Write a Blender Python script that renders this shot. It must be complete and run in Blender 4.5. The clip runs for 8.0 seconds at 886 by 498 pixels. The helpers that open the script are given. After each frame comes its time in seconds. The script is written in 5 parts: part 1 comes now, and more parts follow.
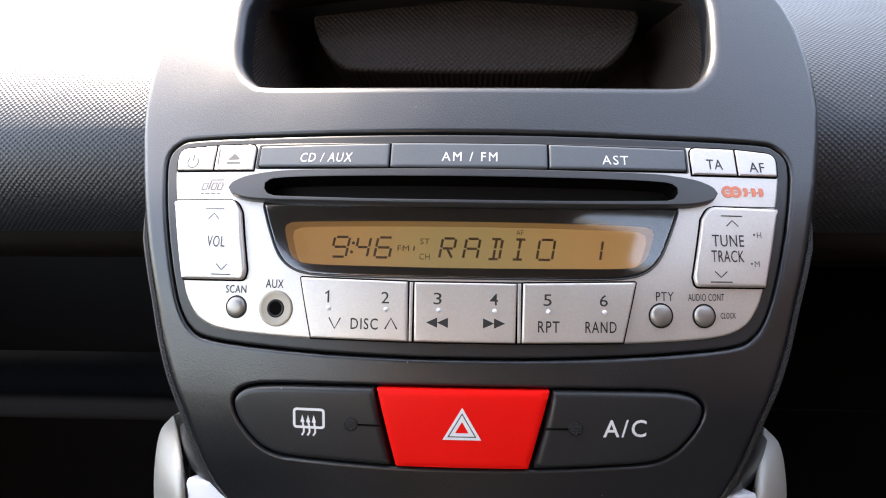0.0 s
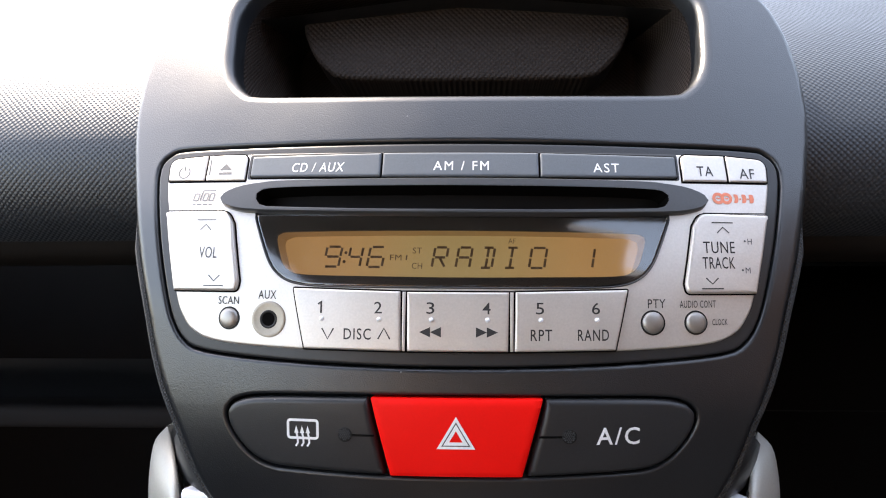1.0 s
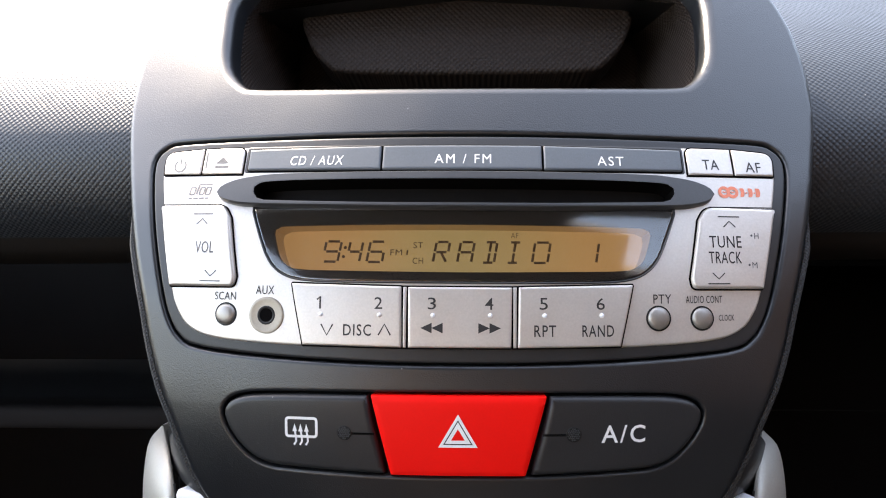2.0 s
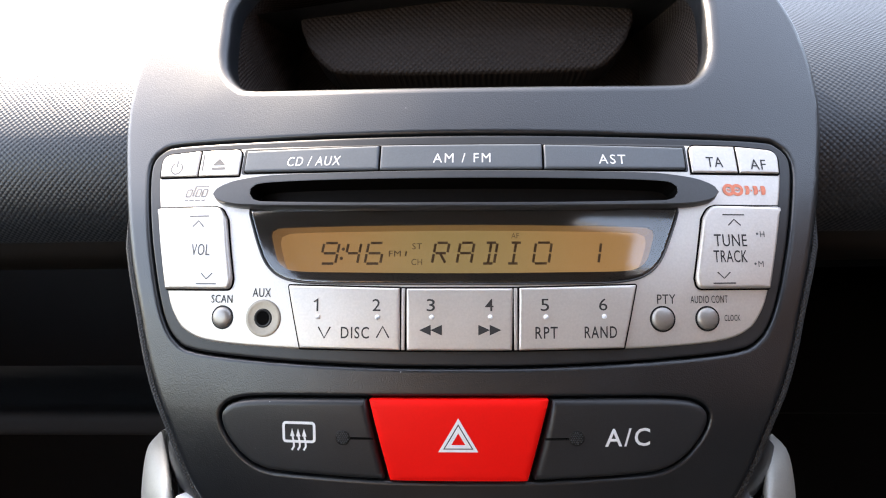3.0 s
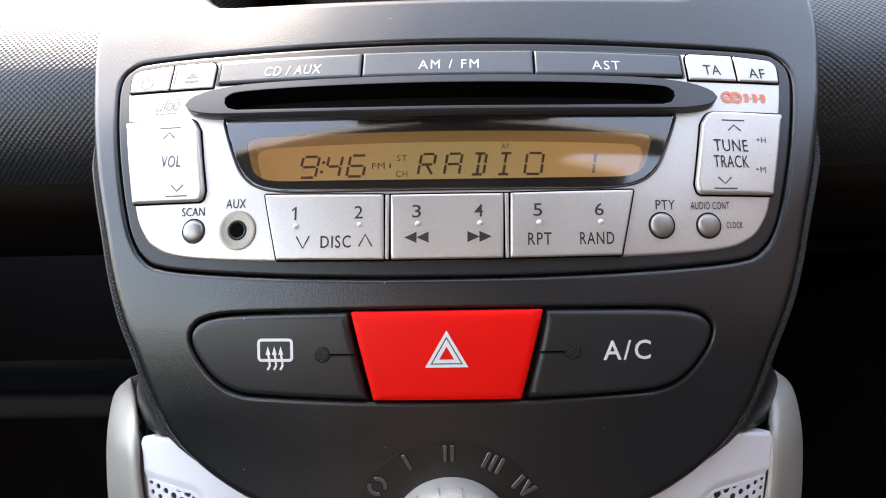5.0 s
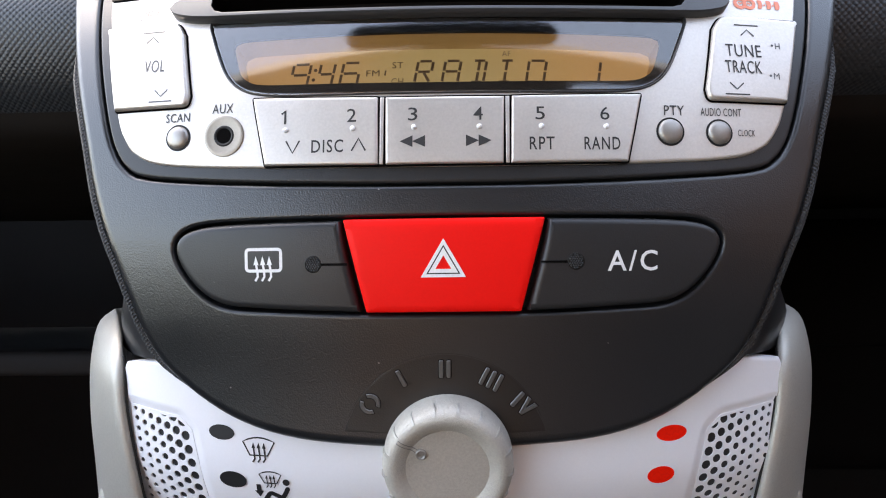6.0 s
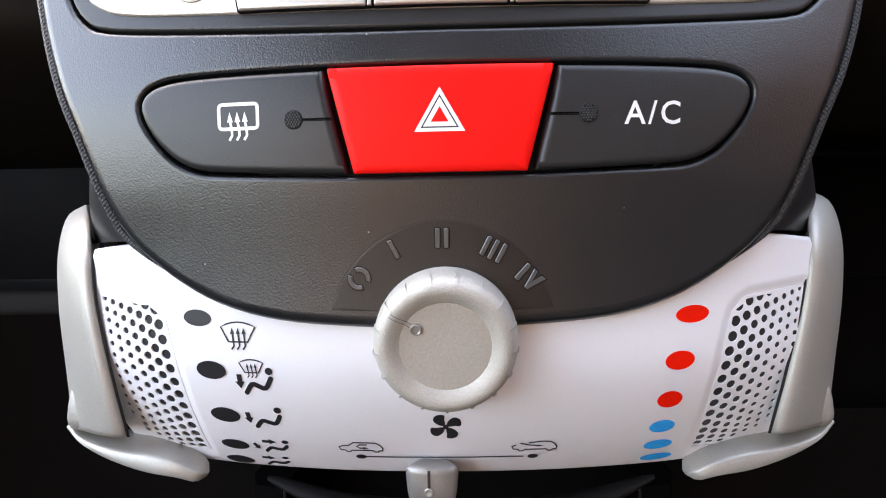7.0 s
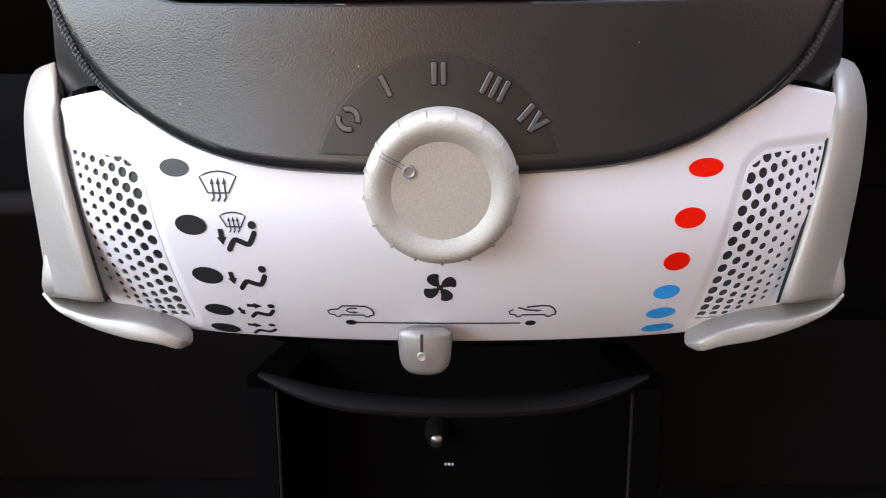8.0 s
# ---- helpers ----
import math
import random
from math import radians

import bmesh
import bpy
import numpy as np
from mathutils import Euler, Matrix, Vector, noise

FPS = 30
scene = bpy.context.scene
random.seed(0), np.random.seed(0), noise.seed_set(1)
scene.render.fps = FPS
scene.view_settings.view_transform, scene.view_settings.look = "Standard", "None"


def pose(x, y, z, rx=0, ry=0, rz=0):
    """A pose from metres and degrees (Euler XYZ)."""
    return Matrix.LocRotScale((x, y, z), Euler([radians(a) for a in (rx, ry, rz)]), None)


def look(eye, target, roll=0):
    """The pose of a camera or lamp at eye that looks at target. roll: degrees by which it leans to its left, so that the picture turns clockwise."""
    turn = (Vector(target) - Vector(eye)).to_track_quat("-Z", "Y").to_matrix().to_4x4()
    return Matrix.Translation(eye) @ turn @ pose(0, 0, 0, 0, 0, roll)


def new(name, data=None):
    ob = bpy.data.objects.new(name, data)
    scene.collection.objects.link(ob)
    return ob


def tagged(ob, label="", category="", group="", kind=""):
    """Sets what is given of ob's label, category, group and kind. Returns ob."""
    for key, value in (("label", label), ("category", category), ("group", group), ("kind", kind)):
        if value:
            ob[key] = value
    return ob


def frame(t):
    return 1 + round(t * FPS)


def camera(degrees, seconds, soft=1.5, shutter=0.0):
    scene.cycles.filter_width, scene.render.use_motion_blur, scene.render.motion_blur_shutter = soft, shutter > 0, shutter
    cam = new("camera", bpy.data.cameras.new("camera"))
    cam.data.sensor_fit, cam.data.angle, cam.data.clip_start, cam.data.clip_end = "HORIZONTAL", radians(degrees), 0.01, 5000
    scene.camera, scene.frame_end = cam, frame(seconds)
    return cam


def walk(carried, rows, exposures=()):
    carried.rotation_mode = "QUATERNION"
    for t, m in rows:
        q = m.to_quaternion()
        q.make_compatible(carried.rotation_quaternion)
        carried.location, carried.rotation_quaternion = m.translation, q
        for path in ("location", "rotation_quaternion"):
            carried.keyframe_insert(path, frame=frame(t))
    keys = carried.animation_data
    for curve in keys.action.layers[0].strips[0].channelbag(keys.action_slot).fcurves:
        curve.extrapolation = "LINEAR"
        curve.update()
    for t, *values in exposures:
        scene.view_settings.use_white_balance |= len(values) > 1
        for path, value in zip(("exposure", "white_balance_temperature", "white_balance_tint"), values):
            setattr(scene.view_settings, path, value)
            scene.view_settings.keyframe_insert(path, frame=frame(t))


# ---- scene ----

# The console leans back by TIP degrees; everything on it is laid out in its own plane (millimetres right and up),
# and PLACE carries that plane into the car, with the car's floor at z = 0.
TIP = 15.0
PLACE = pose(0, 0, 0.62, -TIP, 0, 0)

cam = camera(69.5, 8.0, soft=1.08)
ROWS = [
    (0.0, 0.00587, -0.18768, 0.04646, 89.875, -0.201, 3.569),
    (0.5, 0.00615, -0.18643, 0.04822, 89.773, -0.107, 3.619),
    (1.0, 0.00689, -0.18793, 0.04899, 89.964, 0.351, 3.169),
    (1.5, 0.00589, -0.18783, 0.04785, 90.131, 0.443, 3.075),
    (1.7, 0.00500, -0.18666, 0.04746, 90.123, 0.349, 2.786),
    (2.8, 0.00599, -0.18044, 0.04501, 90.352, 0.533, 3.313),
    (3.0, 0.00698, -0.18080, 0.04546, 90.587, 0.751, 3.381),
    (3.5, 0.00815, -0.17964, 0.04357, 90.901, 0.872, 3.245),
    (4.0, 0.00770, -0.17753, 0.03348, 91.233, 1.133, 2.984),
    (4.5, 0.00718, -0.17292, 0.02405, 92.432, 1.326, 2.822),
    (4.7, 0.00619, -0.17125, 0.01969, 92.501, 1.251, 2.387),
    (5.8, 0.00566, -0.16241, -0.00262, 91.933, 0.741, 2.176),
    (6.0, 0.00548, -0.16006, -0.00783, 91.643, 0.720, 2.019),
    (6.5, 0.00421, -0.15236, -0.02204, 91.230, 0.648, 1.720),
    (7.0, 0.00535, -0.14239, -0.03610, 89.766, 0.954, 2.074),
    (7.5, 0.00427, -0.13555, -0.04821, 87.804, 0.705, 1.814),
    (8.0, 0.00442, -0.13251, -0.05802, 84.418, 0.193, 1.591),
]
walk(cam, [(t, PLACE @ pose(x, y, z, rx, ry, rz)) for t, x, y, z, rx, ry, rz in ROWS], exposures=[(0.0, 2.77, 7750, 13.5), (4.5, 2.79, 7750, 13), (6.0, 2.90, 7700, 13), (6.5, 3.31, 7800, 14), (7.3, 3.49, 8000, 15), (8.0, 3.49, 8100, 16.5)])

# ---- light ----
world = bpy.data.worlds.new("sky")
scene.world = world
world.use_nodes = True
wn = world.node_tree
sky = wn.nodes.new("ShaderNodeTexSky")
sky.sky_type, sky.sun_disc = "NISHITA", False
SUN_UP, SUN_SIDE = 48.0, -45.0   # degrees above the horizon; degrees to the right of straight ahead
sky.sun_elevation, sky.sun_rotation = radians(SUN_UP), radians(SUN_SIDE)
sky.dust_density = 1.5
# thin bright haze all over the sky
haze = wn.nodes.new("ShaderNodeMix")
haze.data_type, haze.blend_type = "RGBA", "ADD"
haze.inputs["Factor"].default_value = 1.0
haze.inputs[7].default_value = (0.80, 0.91, 1.06, 1)
wn.links.new(sky.outputs[0], haze.inputs[6])
wn.links.new(haze.outputs[2], wn.nodes["Background"].inputs[0])
wn.nodes["Background"].inputs[1].default_value = 0.15
sun = new("sun", bpy.data.lights.new("sun", "SUN"))
sun.data.energy, sun.data.angle, sun.data.color = 2.3, radians(1.0), (1.0, 0.975, 0.94)
sun_way = Vector((math.sin(radians(SUN_SIDE)) * math.cos(radians(SUN_UP)), math.cos(radians(SUN_SIDE)) * math.cos(radians(SUN_UP)), math.sin(radians(SUN_UP))))
sun.matrix_world = look(sun_way * 20, (0, 0, 0))


# ---- materials ----
def material(name, colour, rough=0.5, metal=0.0, spec=0.5, grain=0.0, pitch=0.6, tint=0.12, blotch=40.0, cells=False, emit=0.0, coat=0.0, rough_var=0.08, dust=0.0):
    """A painted or moulded surface: base colour varied at two scales, and relief of a given pitch in millimetres."""
    m = bpy.data.materials.new(name)
    m.use_nodes = True
    n, l = m.node_tree.nodes, m.node_tree.links
    b = n["Principled BSDF"]
    co = n.new("ShaderNodeTexCoord").outputs["Object"]
    fine, broad = n.new("ShaderNodeTexNoise"), n.new("ShaderNodeTexNoise")
    fine.inputs["Scale"].default_value, broad.inputs["Scale"].default_value = 1600.0, blotch
    fine.inputs["Detail"].default_value, broad.inputs["Detail"].default_value = 3.0, 4.0
    l.new(co, fine.inputs["Vector"]), l.new(co, broad.inputs["Vector"])
    both = n.new("ShaderNodeMath")
    both.operation = "ADD"
    l.new(fine.outputs["Fac"], both.inputs[0]), l.new(broad.outputs["Fac"], both.inputs[1])
    spread = n.new("ShaderNodeMapRange")
    spread.inputs["From Min"].default_value, spread.inputs["From Max"].default_value = 0.6, 1.4
    spread.inputs["To Min"].default_value, spread.inputs["To Max"].default_value = 1 - tint, 1 + tint
    l.new(both.outputs[0], spread.inputs["Value"])
    mul = n.new("ShaderNodeVectorMath")
    mul.operation = "SCALE"
    mul.inputs[0].default_value = colour
    l.new(spread.outputs[0], mul.inputs["Scale"])
    tone = mul.outputs[0]
    if dust:
        # sparse pale specks of dust, about a third of a millimetre across
        cell, small, some, hit, mix = n.new("ShaderNodeTexVoronoi"), n.new("ShaderNodeMath"), n.new("ShaderNodeMath"), n.new("ShaderNodeMath"), n.new("ShaderNodeMix")
        cell.inputs["Scale"].default_value = 170.0
        l.new(co, cell.inputs["Vector"])
        small.operation, small.inputs[1].default_value = "LESS_THAN", 0.032
        some.operation, some.inputs[1].default_value = "LESS_THAN", dust
        hit.operation = "MULTIPLY"
        split = n.new("ShaderNodeSeparateColor")
        l.new(cell.outputs["Distance"], small.inputs[0]), l.new(cell.outputs["Color"], split.inputs[0]), l.new(split.outputs[0], some.inputs[0])
        l.new(small.outputs[0], hit.inputs[0]), l.new(some.outputs[0], hit.inputs[1])
        mix.data_type = "RGBA"
        l.new(hit.outputs[0], mix.inputs["Factor"]), l.new(tone, mix.inputs[6])
        mix.inputs[7].default_value = (0.32, 0.31, 0.30, 1)
        tone = mix.outputs[2]
    l.new(tone, b.inputs["Base Color"])
    rr = n.new("ShaderNodeMapRange")
    rr.inputs["To Min"].default_value, rr.inputs["To Max"].default_value = rough - rough_var, rough + rough_var
    l.new(broad.outputs["Fac"], rr.inputs["Value"])
    l.new(rr.outputs[0], b.inputs["Roughness"])
    b.inputs["Metallic"].default_value = metal
    b.inputs["Specular IOR Level"].default_value = spec
    b.inputs["Coat Weight"].default_value = coat
    if grain:
        tex = n.new("ShaderNodeTexVoronoi")
        tex.inputs["Scale"].default_value = 1000.0 / pitch
        if cells:
            tex.voronoi_dimensions = "2D"
            tex.inputs["Randomness"].default_value = 0.0
            shear = n.new("ShaderNodeMapping")
            shear.inputs["Rotation"].default_value = (0.0, 0.0, radians(45))
            l.new(n["Texture Coordinate"].outputs["UV"], shear.inputs["Vector"])
            l.new(shear.outputs[0], tex.inputs["Vector"])
        else:
            l.new(co, tex.inputs["Vector"])
        bump = n.new("ShaderNodeBump")
        bump.invert = True
        bump.inputs["Strength"].default_value, bump.inputs["Distance"].default_value = grain, pitch * 0.0004
        l.new(tex.outputs["Distance"], bump.inputs["Height"])
        l.new(bump.outputs[0], b.inputs["Normal"])
    if emit:
        l.new(mul.outputs[0], b.inputs["Emission Color"])
        b.inputs["Emission Strength"].default_value = emit
    return m


def clear_pane(name):
    """A thin clear sheet: see-through, with a mirror gloss that grows at a slant."""
    m = bpy.data.materials.new(name)
    m.use_nodes = True
    n, l = m.node_tree.nodes, m.node_tree.links
    n.remove(n["Principled BSDF"])
    mix, gloss, clear, fres = n.new("ShaderNodeMixShader"), n.new("ShaderNodeBsdfGlossy"), n.new("ShaderNodeBsdfTransparent"), n.new("ShaderNodeFresnel")
    gloss.inputs["Roughness"].default_value, fres.inputs["IOR"].default_value = 0.07, 2.2
    l.new(fres.outputs[0], mix.inputs[0]), l.new(clear.outputs[0], mix.inputs[1]), l.new(gloss.outputs[0], mix.inputs[2])
    l.new(mix.outputs[0], n["Material Output"].inputs["Surface"])
    return m


def display_surface(name):
    """A backlit amber display: tinted more orange towards its ends, olive in its middle."""
    m = material(name, (0.33, 0.216, 0.092), 0.5, tint=0.06, blotch=25.0)
    n, l = m.node_tree.nodes, m.node_tree.links
    b = n["Principled BSDF"]
    old = b.inputs["Base Color"].links[0].from_socket
    sep, away, ramp, tone = n.new("ShaderNodeSeparateXYZ"), n.new("ShaderNodeMath"), n.new("ShaderNodeMapRange"), n.new("ShaderNodeMix")
    l.new(n["Texture Coordinate"].outputs["Object"], sep.inputs[0])
    away.operation = "ABSOLUTE"
    l.new(sep.outputs["X"], away.inputs[0])
    l.new(away.outputs[0], ramp.inputs["Value"])
    ramp.interpolation_type = "SMOOTHSTEP"
    ramp.inputs["From Min"].default_value, ramp.inputs["From Max"].default_value = 0.004, 0.045
    tone.data_type, tone.blend_type = "RGBA", "MULTIPLY"
    tone.inputs["Factor"].default_value = 1.0
    hue = n.new("ShaderNodeMix")
    hue.data_type = "RGBA"
    hue.inputs[6].default_value, hue.inputs[7].default_value = (0.86, 1.02, 1.1, 1), (1.06, 0.99, 0.97, 1)
    l.new(ramp.outputs[0], hue.inputs["Factor"])
    l.new(old, tone.inputs[6]), l.new(hue.outputs[2], tone.inputs[7])
    l.new(tone.outputs[2], b.inputs["Base Color"]), l.new(tone.outputs[2], b.inputs["Emission Color"])
    b.inputs["Emission Strength"].default_value = 0.115
    return m


GRAINED = material("grained_dark_plastic", (0.011, 0.0125, 0.0148), 0.32, spec=0.74, grain=0.25, pitch=0.42, tint=0.16, dust=0.22)
DIAL = material("satin_dial_plastic", (0.009, 0.0088, 0.009), 0.40, spec=0.6, grain=0.15, pitch=0.4)
DASH = material("dotted_dash_skin", (0.0195, 0.0235, 0.0285), 0.42, grain=0.56, pitch=1.65, cells=True, tint=0.12, dust=0.1)
PIPING = material("ribbed_dark_piping", (0.04, 0.0415, 0.0435), 0.55, spec=0.3, grain=0.9, pitch=0.9, cells=True)
MESHED = material("dotted_brown_black_skin", (0.025, 0.0185, 0.0155), 0.55, spec=0.12, grain=0.85, pitch=1.65, cells=True)
SATIN_DARK = material("satin_charcoal_plastic", (0.022, 0.0225, 0.024), 0.36, spec=0.4, grain=0.14, pitch=0.4, dust=0.5)
KEY_GREY = material("slate_grey_key_plastic", (0.085, 0.097, 0.11), 0.36, grain=0.1, pitch=0.35)
SLOT_GREY = material("charcoal_slot_lip", (0.042, 0.044, 0.048), 0.32, spec=0.5, grain=0.08, pitch=0.35)
SHUTTER = material("brown_black_felt", (0.006, 0.0045, 0.004), 0.6, spec=0.15)
# lighter grey stands in for the highlights on the raised marks
MARK = material("raised_mark_painted_glint", (0.075, 0.072, 0.068), 0.3)
BLACK = material("black_plastic", (0.012, 0.012, 0.012), 0.5, spec=0.25)
GLOSS_BLACK = material("gloss_black_plastic", (0.010, 0.009, 0.009), 0.16, spec=0.16, tint=0.05)
# deep shade put into the colour: gaps, throats, knee panel, pocket
VOID = material("deep_shade_black", (0.0035, 0.0032, 0.0032), 0.9, spec=0.03)
SILVER = material("silver_paint", (0.585, 0.545, 0.505), 0.40, metal=0.58, grain=0.12, pitch=0.25, tint=0.09)
CHAMPAGNE = material("champagne_silver_paint", (0.42, 0.405, 0.365), 0.45, metal=0.42, grain=0.3, pitch=0.3, tint=0.09)
WHITE = material("white_translucent_plastic", (0.80, 0.80, 0.83), 0.34, tint=0.02, blotch=15.0)
RED = material("red_lens_plastic", (0.95, 0.008, 0.006), 0.45, spec=0.18, tint=0.03)
LCD = display_surface("amber_display")
BUTTON = material("silver_button_metal", (0.33, 0.312, 0.29), 0.40, metal=0.7, tint=0.06)
# metal washer; the tan it reflects is mixed into its colour
WASHER = material("washer_painted_reflection", (0.30, 0.265, 0.22), 0.45, metal=0.7, tint=0.1)
LEVER = material("worn_silver_lever", (0.32, 0.305, 0.285), 0.42, metal=0.55, grain=0.3, pitch=0.3, tint=0.1)
KNOB_FACE = material("sandblasted_silver", (0.46, 0.43, 0.38), 0.5, metal=0.4, grain=0.6, pitch=0.3, tint=0.14)
KNOB_RIM = material("satin_champagne_paint", (0.46, 0.435, 0.385), 0.58, metal=0.3, grain=0.5, pitch=0.3, tint=0.12)
INK = material("dark_grey_print", (0.02, 0.0187, 0.0187), 0.6)
SEGMENT = material("display_segment", (0.085, 0.05, 0.025), 0.5, emit=0.02)
FAINT = material("grey_print", (0.085, 0.085, 0.09), 0.6)
WHITE_INK = material("white_print", (0.80, 0.80, 0.80), 0.5)
ORANGE_INK = material("orange_print", (0.72, 0.21, 0.12), 0.5)
RED_INK = material("red_print", (1.0, 0.014, 0.004), 0.5, spec=0.15)
BLUE_INK = material("blue_print", (0.002, 0.38, 0.92), 0.5, spec=0.15)
BLACK_INK = material("black_print", (0.016, 0.016, 0.018), 0.42)
CHROME = material("metal_socket", (0.5, 0.48, 0.45), 0.3, metal=0.9)
PANE = clear_pane("clear_display_cover")
# unseen side boards: colours set by the light they withhold or throw back
SIDE_DARK = material("dark_side_board", (0.034, 0.020, 0.012), 0.8, tint=0.12, blotch=8.0)
BROWN = material("brown_side_board", (0.075, 0.042, 0.028), 0.85, tint=0.15, blotch=8.0)
# faint emission stands in for the display's backlight falling on these walls
AMBER_WALL = material("amber_wall_painted_glow", (0.36, 0.235, 0.10), 0.5, emit=0.03)
EMBLEM_GREY = material("pale_grey_print", (0.13, 0.13, 0.14), 0.5)
PALE = material("grey_headlining_cloth", (0.37, 0.355, 0.345), 0.95, tint=0.06, blotch=8.0)
# unseen rear boards: tan and brown picked for warm fill on the console
FILL_TAN = material("tan_fill_board", (0.44, 0.29, 0.19), 0.9, tint=0.12, blotch=8.0)
FILL_BROWN = material("brown_fill_board", (0.21, 0.14, 0.095), 0.9, tint=0.12, blotch=8.0)
# brown-black that carries the shade under the dashboard in its colour
SHADE_BROWN = material("shade_brown_black", (0.0042, 0.0038, 0.0036), 0.95, tint=0.2, blotch=12.0)
UNDERSIDE = material("dull_brown_black_plastic", (0.020, 0.0175, 0.0165), 0.7, spec=0.12)
LIP = material("satin_black_plastic", (0.013, 0.012, 0.0116), 0.65, spec=0.12)
# carpet colour lowered to hold the footwell's shade
CARPET = material("shade_dark_carpet", (0.005, 0.0048, 0.0046), 0.95, tint=0.2, blotch=20.0)


# ---- shapes ----
def curve_through(x, ks, vs):
    """A smooth curve through the knots (ks, vs), at x."""
    i = min(max(sum(k <= x for k in ks) - 1, 0), len(ks) - 2)
    d = [(vs[j + 1] - vs[j]) / (ks[j + 1] - ks[j]) for j in range(len(ks) - 1)]
    m = [d[0]] + [(a + b) / 2 for a, b in zip(d, d[1:])] + [d[-1]]
    h = ks[i + 1] - ks[i]
    u = (x - ks[i]) / h
    return ((2 * u ** 3 - 3 * u * u + 1) * vs[i] + (u ** 3 - 2 * u * u + u) * h * m[i]
            + (3 * u * u - 2 * u ** 3) * vs[i + 1] + (u ** 3 - u * u) * h * m[i + 1])


def console_depth(x, z):
    """How far back the dark console's face lies (metres)."""
    return curve_through(z, (-0.30, -0.10, -0.06, -0.044, -0.034, -0.019, 0, 0.0185, 0.0365, 0.06, 0.079, 0.105, 0.15, 0.2),
                         (0.10, 0.024, 0.0095, 0.0075, 0.006, 0.003, 0.001, 0.0018, 0.0035, 0.009, 0.0165, 0.028, 0.052, 0.085)) + 1.15 * x * x


def climate_depth(x, z):
    """How far back the white climate panel's face lies."""
    return curve_through(z, (-0.12, -0.0935, -0.088, -0.0825, -0.078, -0.066, -0.0535, -0.034, 0.0),
                         (0.062, 0.031, 0.026, 0.022, 0.019, 0.0135, 0.0115, 0.011, 0.012)) + 1.5 * x * x + 60 * x ** 4


def onto(depth, u, v, h):
    """The place of (u, v) millimetres on a face, h millimetres proud of it. The whole unit sits a touch askew in the car."""
    x, z = (u + 0.012 * v) / 1000, (v - 0.015 * u * min(max(v / 60, 0), 1)) / 1000
    e = 0.001
    n = Vector(((depth(x + e, z) - depth(x - e, z)) / (2 * e), -1, (depth(x, z + e) - depth(x, z - e)) / (2 * e))).normalized()
    return Vector((x, depth(x, z), z)) + n * (h / 1000)


def rounded(points, seg=5):
    """A closed outline (u, v, radius) with its corners rounded."""
    out, k = [], len(points)
    for i, (u, v, r) in enumerate(points):
        p, a, b = Vector((u, v)), Vector(points[i - 1][:2]), Vector(points[(i + 1) % k][:2])
        da, db = (a - p), (b - p)
        if r <= 0 or da.length < 1e-6 or db.length < 1e-6:
            out.append((u, v))
            continue
        da.normalize(), db.normalize()
        half = da.angle(db) / 2
        t = min(r / max(math.tan(half), 1e-3), (a - p).length * 0.49, (b - p).length * 0.49)
        p0, p1 = p + da * t, p + db * t
        for s in range(seg + 1):
            w = s / seg
            q = p0 * (1 - w) ** 2 + p * 2 * w * (1 - w) + p1 * w * w
            out.append((q.x, q.y))
    return out


def mirrored(right):
    """A closed outline from its right half, given from the top middle down to the bottom middle (clockwise)."""
    left = [(-u, v) for u, v in reversed(right) if abs(u) > 1e-6]
    return list(right) + left


def flip(points):
    return [(-p[0], *p[1:]) for p in reversed(points)]


def smooth(points, step=4.0, closed=True):
    """A Catmull-Rom line through the points."""
    k, out = len(points), []
    for i in range(k if closed else k - 1):
        p0, p1, p2, p3 = (Vector(points[(i + j) % k] if closed else points[min(max(i + j, 0), k - 1)]) for j in (-1, 0, 1, 2))
        n = max(1, round((p2 - p1).length / step))
        for s in range(n):
            t = s / n
            q = 0.5 * (2 * p1 + (p2 - p0) * t + (2 * p0 - 5 * p1 + 4 * p2 - p3) * t * t + (3 * p1 - p0 - 3 * p2 + p3) * t ** 3)
            out.append(tuple(q))
    if not closed:
        out.append(tuple(points[-1]))
    return out


def dense(points, step=5.0):
    out = []
    for a, b in zip(points, points[1:] + points[:1]):
        n = max(1, math.ceil(math.dist(a, b) / step))
        out += [(a[0] + (b[0] - a[0]) * s / n, a[1] + (b[1] - a[1]) * s / n) for s in range(n)]
    return out


def area(points):
    return sum(a[0] * b[1] - b[0] * a[1] for a, b in zip(points, points[1:] + points[:1])) / 2


def inset(points, d):
    """The outline moved inwards by d."""
    sign, k, out = (1 if area(points) > 0 else -1), len(points), []
    for i in range(k):
        a, p, b = (Vector(points[j % k]) for j in (i - 1, i, i + 1))
        e0, e1 = (p - a), (b - p)
        if e0.length < 1e-7 or e1.length < 1e-7:
            e0 = e1 = b - a
        e0.normalize(), e1.normalize()
        n0, n1 = Vector((-e0.y, e0.x)) * sign, Vector((-e1.y, e1.x)) * sign
        n = n0 + n1
        n = n / max(n.length_squared / 2, 0.35) if n.length > 1e-6 else n0
        out.append((p.x + n.x * d, p.y + n.y * d))
    return out


def loop(bm, points, h):
    return [bm.verts.new((u, v, h)) for u, v in points]


def bridge(bm, a, b):
    for i in range(len(a)):
        j = (i + 1) % len(a)
        bm.faces.new((a[i], a[j], b[j], b[i]))


